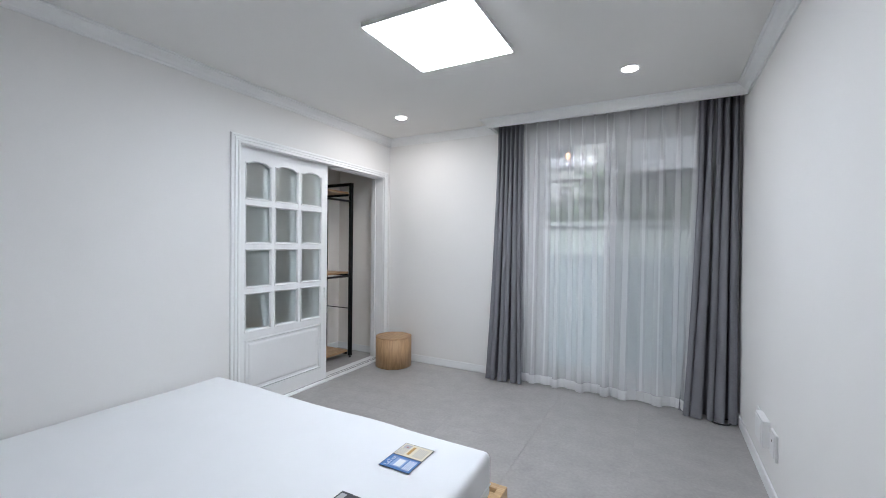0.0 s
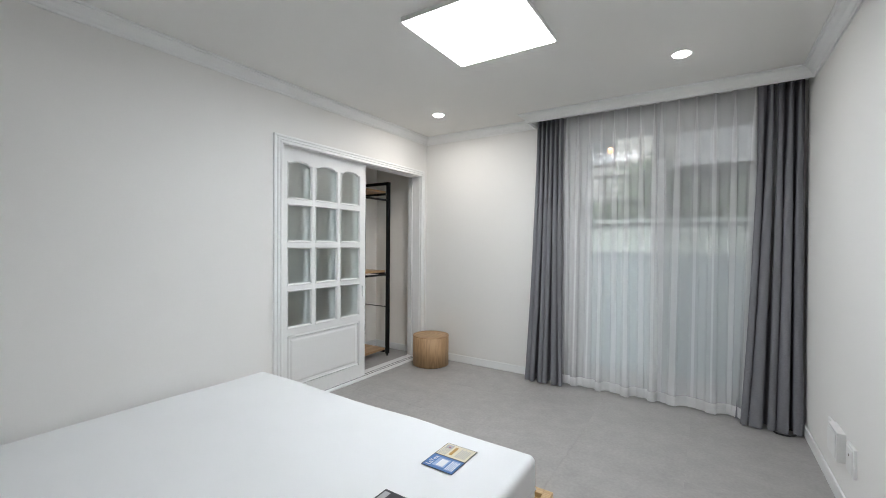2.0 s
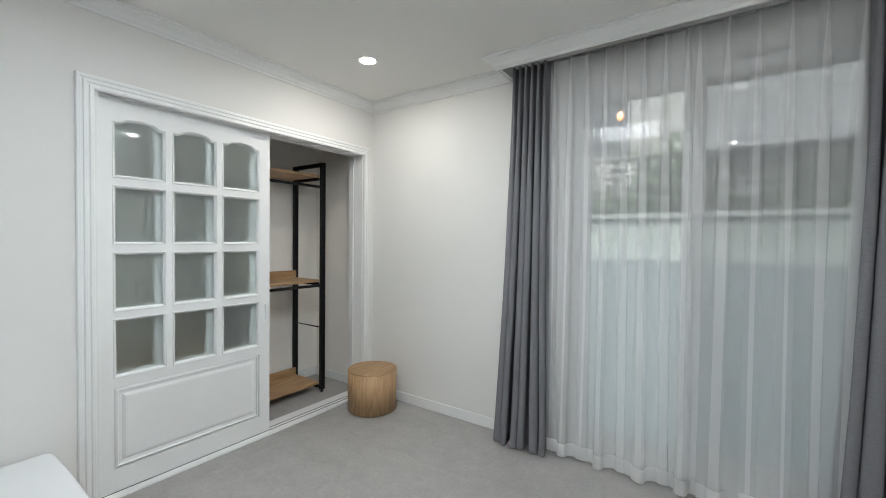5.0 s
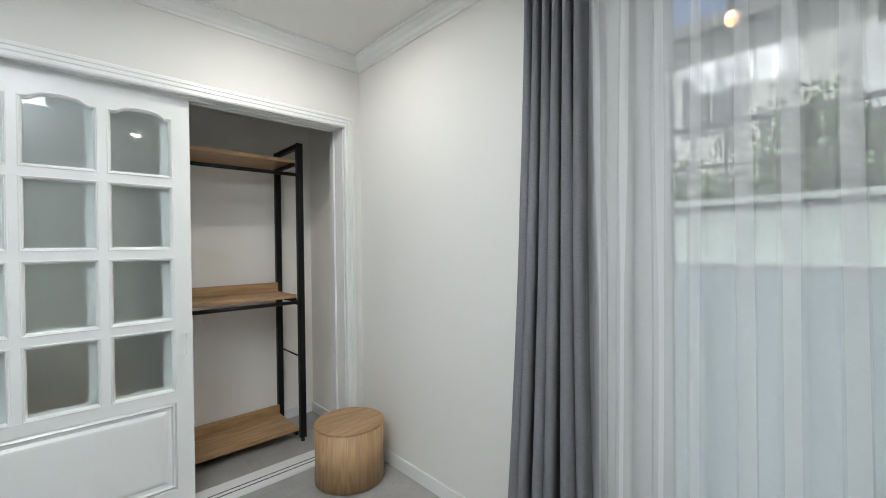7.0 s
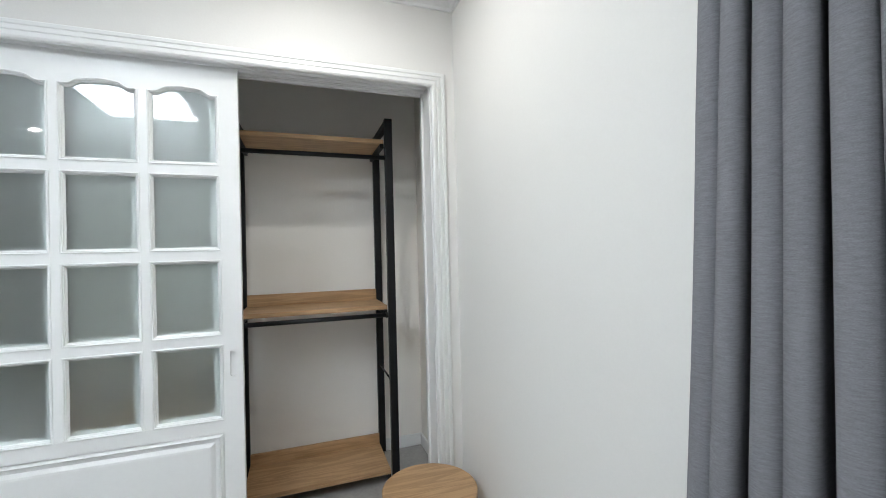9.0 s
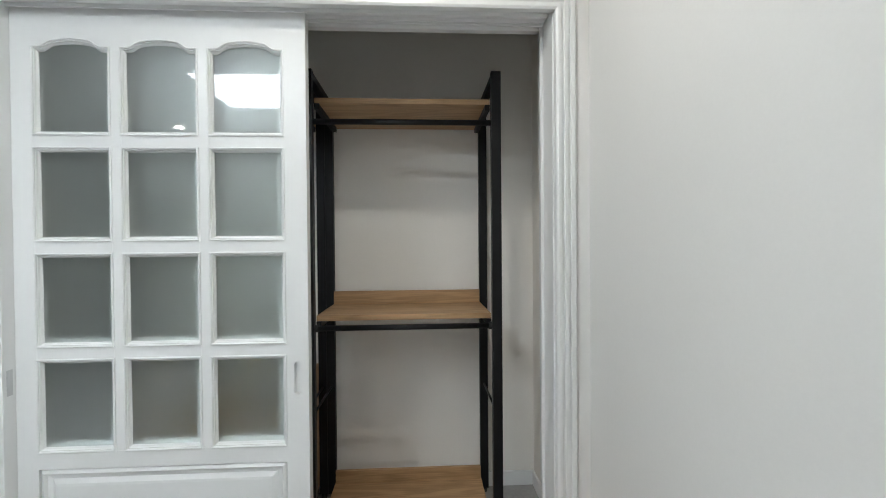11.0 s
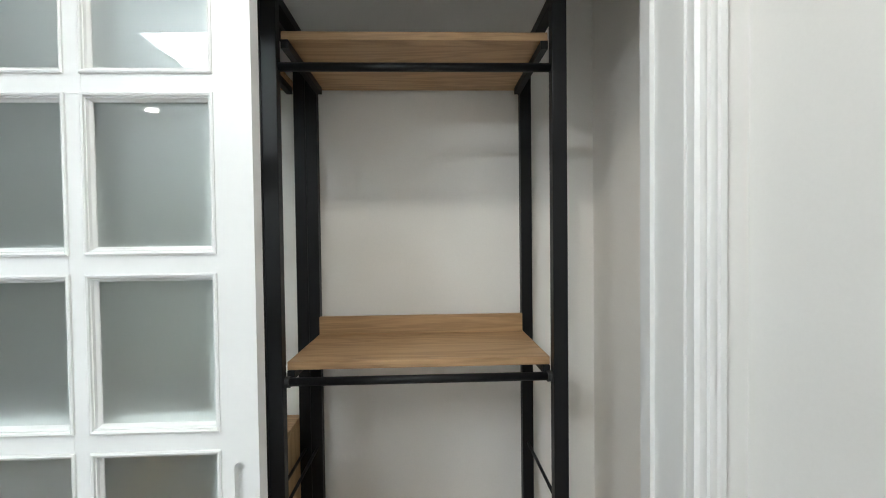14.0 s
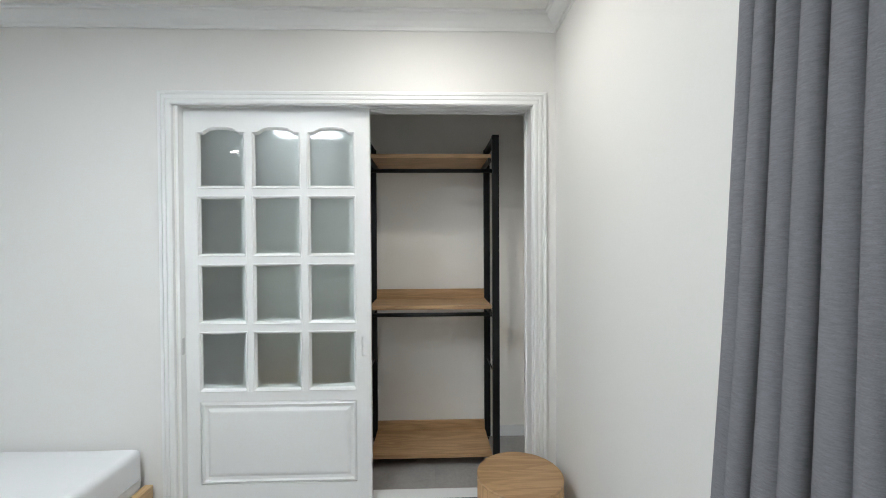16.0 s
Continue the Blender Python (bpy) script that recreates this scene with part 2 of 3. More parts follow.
def skirting(name, dims):
    ob = boxes(name, dims, PAINT, None, "", 0.004)
    return tagged(ob, "low white painted skirting board", "skirting", kind="structure")

SK = 0.075
skirting("baseboard", [(XL, WX0 - 0.02, YW - 0.011, YW, 0, SK)])
skirting("baseboard", [(XR - 0.011, XR, YB, YW, 0, SK)])
skirting("baseboard", [(XL, XL + 0.011, YB, 1.54, 0, SK)])
skirting("baseboard", [(CX, XL - 0.155, YW + 0.009, YW + 0.02, 0, SK), (CX, CX + 0.011, 1.0, YW + 0.009, 0, SK)])


# stepped casing round the closet opening
def casing():
    w, prof = 0.075, [(0, 0), (0, 0.010), (0.006, 0.016), (0.020, 0.017), (0.023, 0.012), (0.030, 0.012), (0.034, 0.020), (0.046, 0.021), (0.049, 0.016), (0.056, 0.016), (0.060, 0.024), (0.072, 0.025), (0.080, 0.020), (0.080, 0)]
    bm = bmesh.new()
    y0, y1, z1 = 1.546, 3.412, 2.05
    rings = []
    for y, z, sy, sz in ((y0, 0, 1, 0), (y0, z1, 1, -1), (y1, z1, -1, -1), (y1, 0, -1, 0)):
        rings.append([(XL + h, y + sy * d * 0.86, z + sz * d * 0.84) for d, h in prof])
    sweep(bm, prof, rings)
    ob = tagged(part("door_casing", bm, PAINT), "white stepped moulding framing the closet opening", "door casing", kind="structure")
    return ob

casing()
jx0, jx1 = XL - 0.158, XL - 0.001
jamb = structure("door_jamb", [(jx0, jx1, OX0 - 0.003, OX0 + 0.012, 0, OZ1), (jx0, jx1, OX1 - 0.012, OX1 + 0.003, 0, OZ1), (jx0, jx1, OX0 + 0.012, OX1 - 0.012, OZ1 - 0.003, OZ1 + 0.012)], PAINT, "white painted jamb of the closet opening", 0.0015)
boxes("strike_plate", [(jx1 - 0.030, jx1 - 0.012, OX0 + 0.012, OX0 + 0.0135, 0.78, 0.86)], ALU, jamb, "small steel strike plate")
boxes("stop", [(jx1 - 0.110, jx1 - 0.098, OX1 - 0.022, OX1 - 0.012, 0, OZ1 - 0.003)], PAINT, jamb)
for rx in (0.020, 0.058, 0.075, 0.108):
    boxes("head_rail", [(jx1 - rx - 0.006, jx1 - rx, OX0 + 0.02, OX1 - 0.02, OZ1 - 0.016, OZ1 - 0.003)], PAINT, jamb, "", 0.001)
sill = structure("door_sill", [(jx0, XL + 0.012, OX0 - 0.003, OX1 + 0.003, -0.002, 0.012)], PAINT, "white sliding-door sill with two dark grooves", 0.003)
for gx in (XL - 0.035, XL - 0.068):
    boxes("groove", [(gx - 0.004, gx + 0.004, OX0 + 0.015, OX1 - 0.015, 0.0105, 0.0125)], SLOT, sill)


# ---- sliding door ----
def arch(u):
    """Rise of a pane's head across its width: flat shoulders, an ogee, a low curve."""
    k = min(u, 1 - u)
    step = min(1, max(0, (k - 0.10) / 0.16))
    return 0.013 * step * step * (3 - 2 * step) + 0.012 * math.sin(math.pi * min(1, max(0, (k - 0.14) / 0.36)) / 2)


def sliding_door(xf, y0, y1, slide, label):
    z0, z1, th = 0.014, 2.000, 0.036
    xb = xf - th
    cols = [(a + slide, b + slide) for a, b in ((1.698, 1.932), (1.964, 2.201), (2.233, 2.469))]
    rows = [(1.592, 1.893), (1.257, 1.553), (0.922, 1.218), (0.588, 0.883)]
    root = empty("sliding_door", xf - th / 2, (y0 + y1) / 2, z0)
    got = []
    got.append(boxes("stile", [(xb, xf, y0, cols[0][0], z0, z1)], PAINT))
    got.append(boxes("stile", [(xb, xf, cols[2][1], y1, z0, 0.745), (xb, xf, cols[2][1], y1, 0.867, z1), (xb, xf - 0.016, cols[2][1], y1, 0.745, 0.867)], PAINT))
    # top rail with three shallow arches
    bm = bmesh.new()
    for (a, b), nxt in zip(cols, (cols[1][0], cols[2][0], None)):
        pts = [(a, z1), (b, z1)]
        n = 30
        for i in range(n + 1):
            u = i / n
            y = b + (a - b) * u
            pts.append((y, rows[0][1] - 0.024 + arch(u)))
        vs = [bm.verts.new((xf, y, z)) for y, z in pts]
        f = bm.faces.new(vs)
        ext = bmesh.ops.extrude_face_region(bm, geom=[f])
        bmesh.ops.translate(bm, verts=[v for v in ext["geom"] if isinstance(v, bmesh.types.BMVert)], vec=(-th, 0, 0))
        if nxt:
            box(bm, xb, xf, b, nxt, rows[0][0] - 0.039, z1)
    bmesh.ops.recalc_face_normals(bm, faces=bm.faces)
    got.append(part("top_rail", bm, PAINT))
    for (lo, hi), below in zip(rows, rows[1:]):
        for a, b in cols:
            got.append(boxes("muntin", [(xb, xf - 0.001, a, b, below[1], lo)], PAINT))
    for (a, b), (c, d) in zip(cols, cols[1:]):
        got.append(boxes("muntin", [(xb, xf - 0.0015, b, c, rows[3][0], rows[0][0] - 0.039)], PAINT))
    got.append(boxes("lock_rail", [(xb, xf, cols[0][0], cols[2][1], 0.535, rows[3][0])], PAINT))
    got.append(boxes("bottom_rail", [(xb, xf, cols[0][0], cols[2][1], z0, 0.125)], PAINT))
    # raised lower panel
    bm = bmesh.new()
    ya, yb, za, zb = cols[0][0], cols[2][1], 0.125, 0.535
    ins = [(0, -0.012), (0.006, -0.003), (0.014, 0.002), (0.020, -0.008), (0.034, -0.010), (0.048, -0.002), (0.056, -0.001)]
    prev = None
    for d, h in ins:
        ring = [bm.verts.new((xf + h, y, z)) for y, z in ((ya + d, za + d), (yb - d, za + d), (yb - d, zb - d), (ya + d, zb - d))]
        if prev:
            for i in range(4):
                bm.faces.new((prev[i], prev[(i + 1) % 4], ring[(i + 1) % 4], ring[i]))
        prev = ring
    bm.faces.new(prev)
    box(bm, xb + 0.004, xf - 0.013, ya, yb, za, zb)
    bmesh.ops.recalc_face_normals(bm, faces=bm.faces)
    got.append(part("lower_panel", bm, PAINT))
    # glazing bead round each light, then the pane
    for r, (lo, hi) in enumerate(rows):
        for a, b in cols:
            bm = bmesh.new()
            n = 30
            prof = [(-0.002, 0.0), (-0.002, 0.003), (0.001, 0.0045), (0.004, 0.003), (0.0045, -0.001), (0.007, -0.001), (0.0085, -0.006), (0.012, -0.010), (0.013, -0.0125), (-0.002, -0.0125)]
            if r:
                loop = [(a, lo, 1, 1), (b, lo, -1, 1), (b, hi, -1, -1), (a, hi, 1, -1)]
            else:
                loop = [(a, lo, 1, 1), (b, lo, -1, 1)]
                for i in range(n + 1):
                    u = i / n
                    sx = -1 if i == 0 else 1 if i == n else 0
                    loop.append((b + (a - b) * u, hi - 0.024 + arch(u), sx, -1))
            rings = [[bm.verts.new((xf + h, y + sy * d, z + sz * d)) for d, h in prof] for y, z, sy, sz in loop]
            m = len(prof)
            for i in range(len(rings)):
                p, q = rings[i], rings[(i + 1) % len(rings)]
                for j in range(m):
                    bm.faces.new((p[j], p[(j + 1) % m], q[(j + 1) % m], q[j]))
            bmesh.ops.recalc_face_normals(bm, faces=bm.faces)
            got.append(part("glazing_bead", bm, PAINT))
            pane = boxes("pane", [(xf - 0.0150, xf - 0.0125, a - 0.004, b + 0.004, lo - 0.004, hi + 0.004)], FROST, None, "satin frosted glass pane")
            for v in pane.data.vertices:
                v.co.x -= 0.0035 * (v.co.z - lo) / (hi - lo)     # the panes lean back a little in their beads
            pane.visible_shadow = False
            got.append(pane)
    # flush oval pull, sunk into the stile
    bm = bmesh.new()
    ya, yb, za, zb, yc, zc, n, rr, hh = cols[2][1], y1, 0.745, 0.867, 2.505 + slide, 0.806, 12, 0.011, 0.042
    box(bm, xf - 0.016, xf, ya, yc - rr, za, zb)
    box(bm, xf - 0.016, xf, yc + rr, yb, za, zb)
    for s in (1, -1):
        ring = [(yc + rr * math.cos(math.pi * i / n), zc + s * (hh + rr * math.sin(math.pi * i / n))) for i in range(n + 1)]
        edge = zb if s > 0 else za
        for (ay, az), (by, bz) in zip(ring, ring[1:]):
            front = [bm.verts.new((xf, y, z)) for y, z in ((ay, az), (by, bz), (by, edge), (ay, edge))]
            bm.faces.new(front)
            bm.faces.new([bm.verts.new(p) for p in ((xf, ay, az), (xf, by, bz), (xf - 0.016, by, bz), (xf - 0.016, ay, az))])
    bmesh.ops.remove_doubles(bm, verts=bm.verts, dist=1e-6)
    bmesh.ops.recalc_face_normals(bm, faces=bm.faces)
    got.append(part("door_pull", bm, PAINT, None, "flush oval white pull"))
    adopt(root, got)
    return tagged(root, label, "sliding door", "closet sliding doors")

sliding_door(-2.102, 1.632, 2.541, 0.0, "white painted sliding door with twelve frosted panes, pushed aside")
sliding_door(-2.142, 1.636, 2.514, -0.027, "white frosted-pane sliding door stacked behind the other leaf")


# ---- clothes racks in the closet ----
def rack(y0, y1, label, drawers=False):
    root = empty("clothes_rack", (-2.390 - 2.790) / 2, (y0 + y1) / 2, 0)
    xf, xb, p, z1 = -2.390, -2.792, 0.030, 1.935
    w = 0.039
    got = []
    for ya in (y0, y1 - w):
        for x0 in (xf - p, xb):
            post = boxes("post", [(x0, x0 + p, ya, ya + w, 0.022, z1)], STEEL, None, "", 0.0015)
            got.append(post)
            bm = bmesh.new()
            tube(bm, (x0 + p / 2, ya + w / 2, 0.010), (x0 + p / 2, ya + w / 2, 0.024), 0.006)
            tube(bm, (x0 + p / 2, ya + w / 2, 0.0), (x0 + p / 2, ya + w / 2, 0.010), 0.013)
            got.append(part("foot", bm, RUBBER))
        yc = ya + w / 2
        got.append(boxes("side_rail", [(xb + p, xf - p, ya + 0.004, ya + w - 0.004, z1 - 0.030, z1)], STEEL, None, "", 0.0015))
        ra = ya + w + 0.001 if ya == y0 else ya - 0.021
        for zr in (1.786, 0.908, 0.040):
            if zr == 0.908 and drawers:
                continue
            got.append(boxes("side_rail", [(xb + p, xf - p, ra, ra + 0.020, zr, zr + 0.023)], STEEL, None, "", 0.0015))
        bm = bmesh.new()
        tube(bm, (xb + p, yc, 0.545), (xf - p, yc, 0.545), 0.005)
        got.append(part("brace", bm, STEEL, smooth=True))
    ya, yb = y0 + w, y1 - w
    got.append(boxes("shelf", [(xb + 0.002, xf - 0.034, ya + 0.001, yb - 0.001, 1.810, 1.832)], OAK_Y, None, "oak-veneer top shelf", 0.001))
    bm = bmesh.new()
    tube(bm, (xf - 0.020, ya - 0.002, 1.732), (xf - 0.020, yb + 0.002, 1.732), 0.0115)
    got.append(part("hanging_rail", bm, STEEL, smooth=True))
    if drawers:
        got.append(boxes("shelf", [(xb + 0.002, xf - 0.034, ya + 0.001, yb - 0.001, 0.635, 0.657)], OAK_Y, None, "", 0.001))
        got.append(boxes("drawer_case", [(xb + 0.002, xf - 0.045, ya + 0.001, yb - 0.001, 0.062, 0.635)], OAK_Z, None, "", 0.001))
        for k in range(3):
            za = 0.066 + k * 0.190
            got.append(boxes("drawer_front", [(xf - 0.045, xf - 0.030, ya + 0.004, yb - 0.004, za, za + 0.184)], OAK_Y, None, "", 0.0015))
    else:
        bm = bmesh.new()
        tube(bm, (xf - 0.020, ya - 0.002, 0.905), (xf - 0.020, yb + 0.002, 0.905), 0.0115)
        got.append(part("hanging_rail", bm, STEEL, smooth=True))
        for yc in (ya + 0.007, yb - 0.007):
            bm = bmesh.new()
            tube(bm, (xf - 0.020, yc - 0.006, 0.905), (xf - 0.020, yc + 0.006, 0.905), 0.0150)
            got.append(part("rail_collar", bm, RUBBER))
        for z in (0.932, 0.064):
            got.append(boxes("shelf", [(xb + 0.002, xf - 0.034, ya + 0.001, yb - 0.001, z, z + 0.022)], OAK_Y, None, "", 0.001))
            got.append(boxes("backboard", [(xb + 0.044, xb + 0.060, ya + 0.005, yb - 0.005, z + 0.0225, z + 0.085)], OAK_Y, None, "", 0.001))
    adopt(root, got)
    return tagged(root, label, "clothes rack", "racks in the closet")

rack(2.4445, 3.235, "black steel clothes rack with oak shelves inside the closet")
rack(1.675, 2.4435, "black steel clothes rack with an oak drawer chest", True)


# ---- stool ----
def stool():
    cx, cy, r, h = -1.82, 3.225, 0.185, 0.31
    bm = bmesh.new()
    tube(bm, (0, 0, 0.006), (0, 0, h - 0.010), r, 72)
    root = part("drum_stool", bm, OAK_Z)
    root.location = (cx, cy, 0)
    for p in root.data.polygons:
        p.use_smooth = len(p.vertices) == 4
    bm = bmesh.new()
    prof = [(0, h - 0.0098), (r + 0.001, h - 0.0098), (r + 0.001, h - 0.003), (r - 0.002, h), (0, h)]
    rings = []
    for i in range(72):
        t = 2 * math.pi * i / 72
        rings.append([bm.verts.new((d * math.cos(t), d * math.sin(t), z)) for d, z in prof[1:4]])
    for i in range(72):
        a, b = rings[i], rings[(i + 1) % 72]
        for j in range(2):
            bm.faces.new((a[j], b[j], b[j + 1], a[j + 1]))
    bm.faces.new([q[2] for q in rings])
    bm.faces.new([q[0] for q in rings][::-1])
    bmesh.ops.recalc_face_normals(bm, faces=bm.faces)
    part("top", bm, OAK_Y, root, "oak-veneer round top")
    bm = bmesh.new()
    tube(bm, (0, 0, 0), (0, 0, 0.006), r - 0.012, 48)
    part("base_pad", bm, RUBBER, root, "dark recessed base pad")
    return tagged(root, "round oak-veneer drum stool beside the closet opening", "stool")

stool()


# ---- bed ----
def bed():
    x0, x1, y0, y1 = XL + 0.012, -0.018, -0.10, 1.445
    root = empty("bed_frame", (x0 + x1) / 2, (y0 + y1) / 2, 0)
    got = []
    for a, b in ((y0 - 0.03, y0 - 0.002), (y1 + 0.020, y1 + 0.058)):
        got.append(boxes("side_rail", [(x0, x1 + 0.012, a, b, 0.06, 0.165)], PINE, None, "", 0.003))
    got.append(boxes("foot_rail", [(x1 + 0.0125, x1 + 0.050, y0 - 0.03, y1 + 0.058, 0.06, 0.165)], PINE, None, "", 0.003))
    got.append(boxes("slat_deck", [(x0, x1 + 0.012, y0 - 0.0015, y1 + 0.0195, 0.11, 0.143)], PINE))
    for lx in (x0 + 0.05, x1 - 0.06):
        for ly in (y0 + 0.05, y1 - 0.06):
            got.append(boxes("leg", [(lx, lx + 0.05, ly, ly + 0.05, 0, 0.11)], PINE, None, "", 0.003))
    adopt(root, got)
    tagged(root, "low pale pine bed frame against the wall", "bed frame")
    # mattress: rounded box with slight sag and a seam
    bm = bmesh.new()
    z0, z1, r = 0.143, 0.352, 0.035
    box(bm, x0 + 0.004, x1, y0, y1, z0, z1)
    bmesh.ops.bevel(bm, geom=list(bm.edges), offset=r, segments=5, affect="EDGES", profile=0.55)
    bmesh.ops.subdivide_edges(bm, edges=[e for e in bm.edges if e.calc_length() > 0.3], cuts=24, use_grid_fill=True)
    for v in bm.verts:
        v.co.y += 0.03 * (x1 - v.co.x) / (x1 - x0) - 0.012
        n = noise.noise(Vector((v.co.x * 2.2, v.co.y * 2.2, v.co.z * 3)))
        if v.co.z > z1 - 0.02:
            v.co.z += 0.006 * n - 0.002
        if v.co.y > y1 - 0.02:
            v.co.y += 0.008 * n
        if v.co.x > x1 - 0.02:
            v.co.x += 0.008 * n
    m = part("mattress", bm, SHEET, smooth=True)
    bm = bmesh.new()
    zz = 0.212
    loop = [(x1 - r, y0 - 0.001), (x1 + 0.002, y0 + r), (x1 + 0.002, y1 - r), (x1 - r, y1 - 0.008), (x0 + 0.03, y1 + 0.020)]
    for (ax, ay), (bx, by) in zip(loop, loop[1:]):
        tube(bm, (ax, ay, zz), (bx, by, zz), 0.003, 6)
    part("piping", bm, SHEET, m, "white seam piping", smooth=True)
    tagged(m, "bare white latex mattress lying on the bed frame", "mattress")

bed()


# ---- leaflets on the mattress ----
def flat(name, x0, x1, y0, y1, z, material, parent=None):
    return boxes(name, [(x0, x1, y0, y1, z, z + 0.0006)], material, parent)


def words(text, size, x, y, z, turn, material, parent, name="lettering"):
    cu = bpy.data.curves.new(name, "FONT")
    cu.body, cu.size, cu.extrude = text, size, 0.00015
    tmp = bpy.data.objects.new(name, cu)
    scene.collection.objects.link(tmp)
    bpy.context.view_layer.update()
    me = bpy.data.meshes.new_from_object(tmp.evaluated_get(bpy.context.evaluated_depsgraph_get()))
    bpy.data.objects.remove(tmp)
    me.materials.clear()
    me.materials.append(material)
    ob = new(name, me)
    ob.parent = parent
    ob.location, ob.rotation_euler = (x, y, z), (0, 0, radians(turn))
    return ob


def leaflet():
    z = 0.3530
    x0, x1, y0, y1 = -0.388, -0.238, 1.086, 1.296
    ym = 1.190
    root = flat("leaflet", x0, x1, y0, y1, z, CARD_BLACK)
    zz = z + 0.0006
    e = 0.0032
    # blue half, with a pale picture of a mattress
    flat("blue_page", x0 + e, x1 - e, y0 + e, ym - 0.003, zz, CARD_BLUE, root)
    flat("photo", x0 + 0.040, x1 - 0.055, y0 + 0.020, ym - 0.018, zz + 0.0006, CARD_PALE, root)
    flat("pictured_mattress", x0 + 0.056, x1 - 0.062, y0 + 0.026, ym - 0.026, zz + 0.0012, CARD_WHITE, root)
    words("LaTex", 0.030, x0 + 0.034, y0 + 0.014, zz + 0.0008, 90, CARD_WHITE, root)
    flat("text_block", x1 - 0.050, x1 - 0.012, y0 + 0.014, ym - 0.014, zz + 0.0006, CARD_PALE, root)
    for k in range(5):
        flat("text_line", x1 - 0.046 + k * 0.0075, x1 - 0.043 + k * 0.0075, y0 + 0.018, ym - 0.020 - 0.006 * (k % 2), zz + 0.0012, CARD_WHITE, root)
    # cream half
    flat("cream_page", x0 + e, x1 - e, ym + 0.003, y1 - e, zz, CARD_CREAM, root)
    for k in range(6):
        flat("grey_line", x0 + 0.010 + k * 0.0065, x0 + 0.0125 + k * 0.0065, ym + 0.008, ym + 0.060, zz + 0.0006, CARD_GREY, root)
    flat("cover_photo", x0 + 0.012, x0 + 0.045, ym + 0.062, y1 - 0.012, zz + 0.0006, CARD_GREY, root)
    flat("red_mark", x0 + 0.026, x0 + 0.034, ym + 0.070, ym + 0.078, zz + 0.0012, INK_RED, root)
    for k in range(6):
        flat("text_line", x1 - 0.062 + k * 0.0085, x1 - 0.0585 + k * 0.0085, ym + 0.016, y1 - 0.016 - 0.008 * (k % 2), zz + 0.0006, CARD_GREY, root)
    flat("title_bar", x0 + 0.056, x0 + 0.070, ym + 0.020, y1 - 0.020, zz + 0.0006, INK_GOLD, root)
    tagged(root, "opened blue and cream leaflet with a black border on the mattress", "leaflet")
    root2 = flat("folder", -0.392, -0.242, 0.662, 0.876, z, CARD_BLACK)
    flat("cover_stripe", -0.385, -0.36, 0.675, 0.865, zz, CARD_GREY, root2)
    tagged(root2, "closed black folder lying on the mattress", "folder")

leaflet()


# ---- lamps ----
def panel_lamp():
    x0, x1, y0, y1 = -0.756, -0.142, 1.392, 2.005
    root = boxes("ceiling_panel_lamp", [(x0 - 0.002, x1 + 0.002, y0 - 0.002, y1 + 0.002, H - 0.026, H)], PLASTIC, None, "", 0.002)
    boxes("diffuser", [(x0 + 0.004, x1 - 0.004, y0 + 0.004, y1 - 0.004, H - 0.029, H - 0.0262)], PANEL_LIT, root, "glowing white diffuser")
    tagged(root, "square white flat panel lamp lit on the ceiling", "ceiling lamp")

panel_lamp()


def downlight(x, y, watts):
    bm = bmesh.new()
    rings = []
    prof = [(0.058, 0), (0.058, -0.004), (0.054, -0.006), (0.046, -0.003), (0.046, 0)]
    for i in range(40):
        t = 2 * math.pi * i / 40
        rings.append([bm.verts.new((d * math.cos(t), d * math.sin(t), h)) for d, h in prof])
    for i in range(40):
        a, b = rings[i], rings[(i + 1) % 40]
        for j in range(5):
            bm.faces.new((a[j], b[j], b[(j + 1) % 5], a[(j + 1) % 5]))
    bmesh.ops.recalc_face_normals(bm, faces=bm.faces)
    root = part("downlight", bm, PLASTIC, smooth=False)
    root.location = (x, y, H)
    bm = bmesh.new()
    bmesh.ops.create_uvsphere(bm, u_segments=32, v_segments=12, radius=0.0455, matrix=Matrix.Diagonal((1, 1, 0.36, 1)))
    bmesh.ops.delete(bm, geom=[v for v in bm.verts if v.co.z > 0.001], context="VERTS")
    part("lens", bm, SPOT_LIT, root, "glowing domed lens", smooth=True)
    beam = bpy.data.lights.new("downlight_beam", "AREA")
    beam.shape, beam.size, beam.spread, beam.energy, beam.color = "DISK", 0.088, radians(180), watts, (1.0, 0.93, 0.83)
    new("downlight_beam", beam).location = (x, y, H - 0.0175)
    return tagged(root, "small round white downlight lit in the ceiling", "downlight", "ceiling downlights")

for spot, share in (((-1.475, 2.815), 1.15), ((0.436, 2.610), 0.15), ((0.436, 0.66), 0.2)):
    downlight(*spot, BEAM * share)


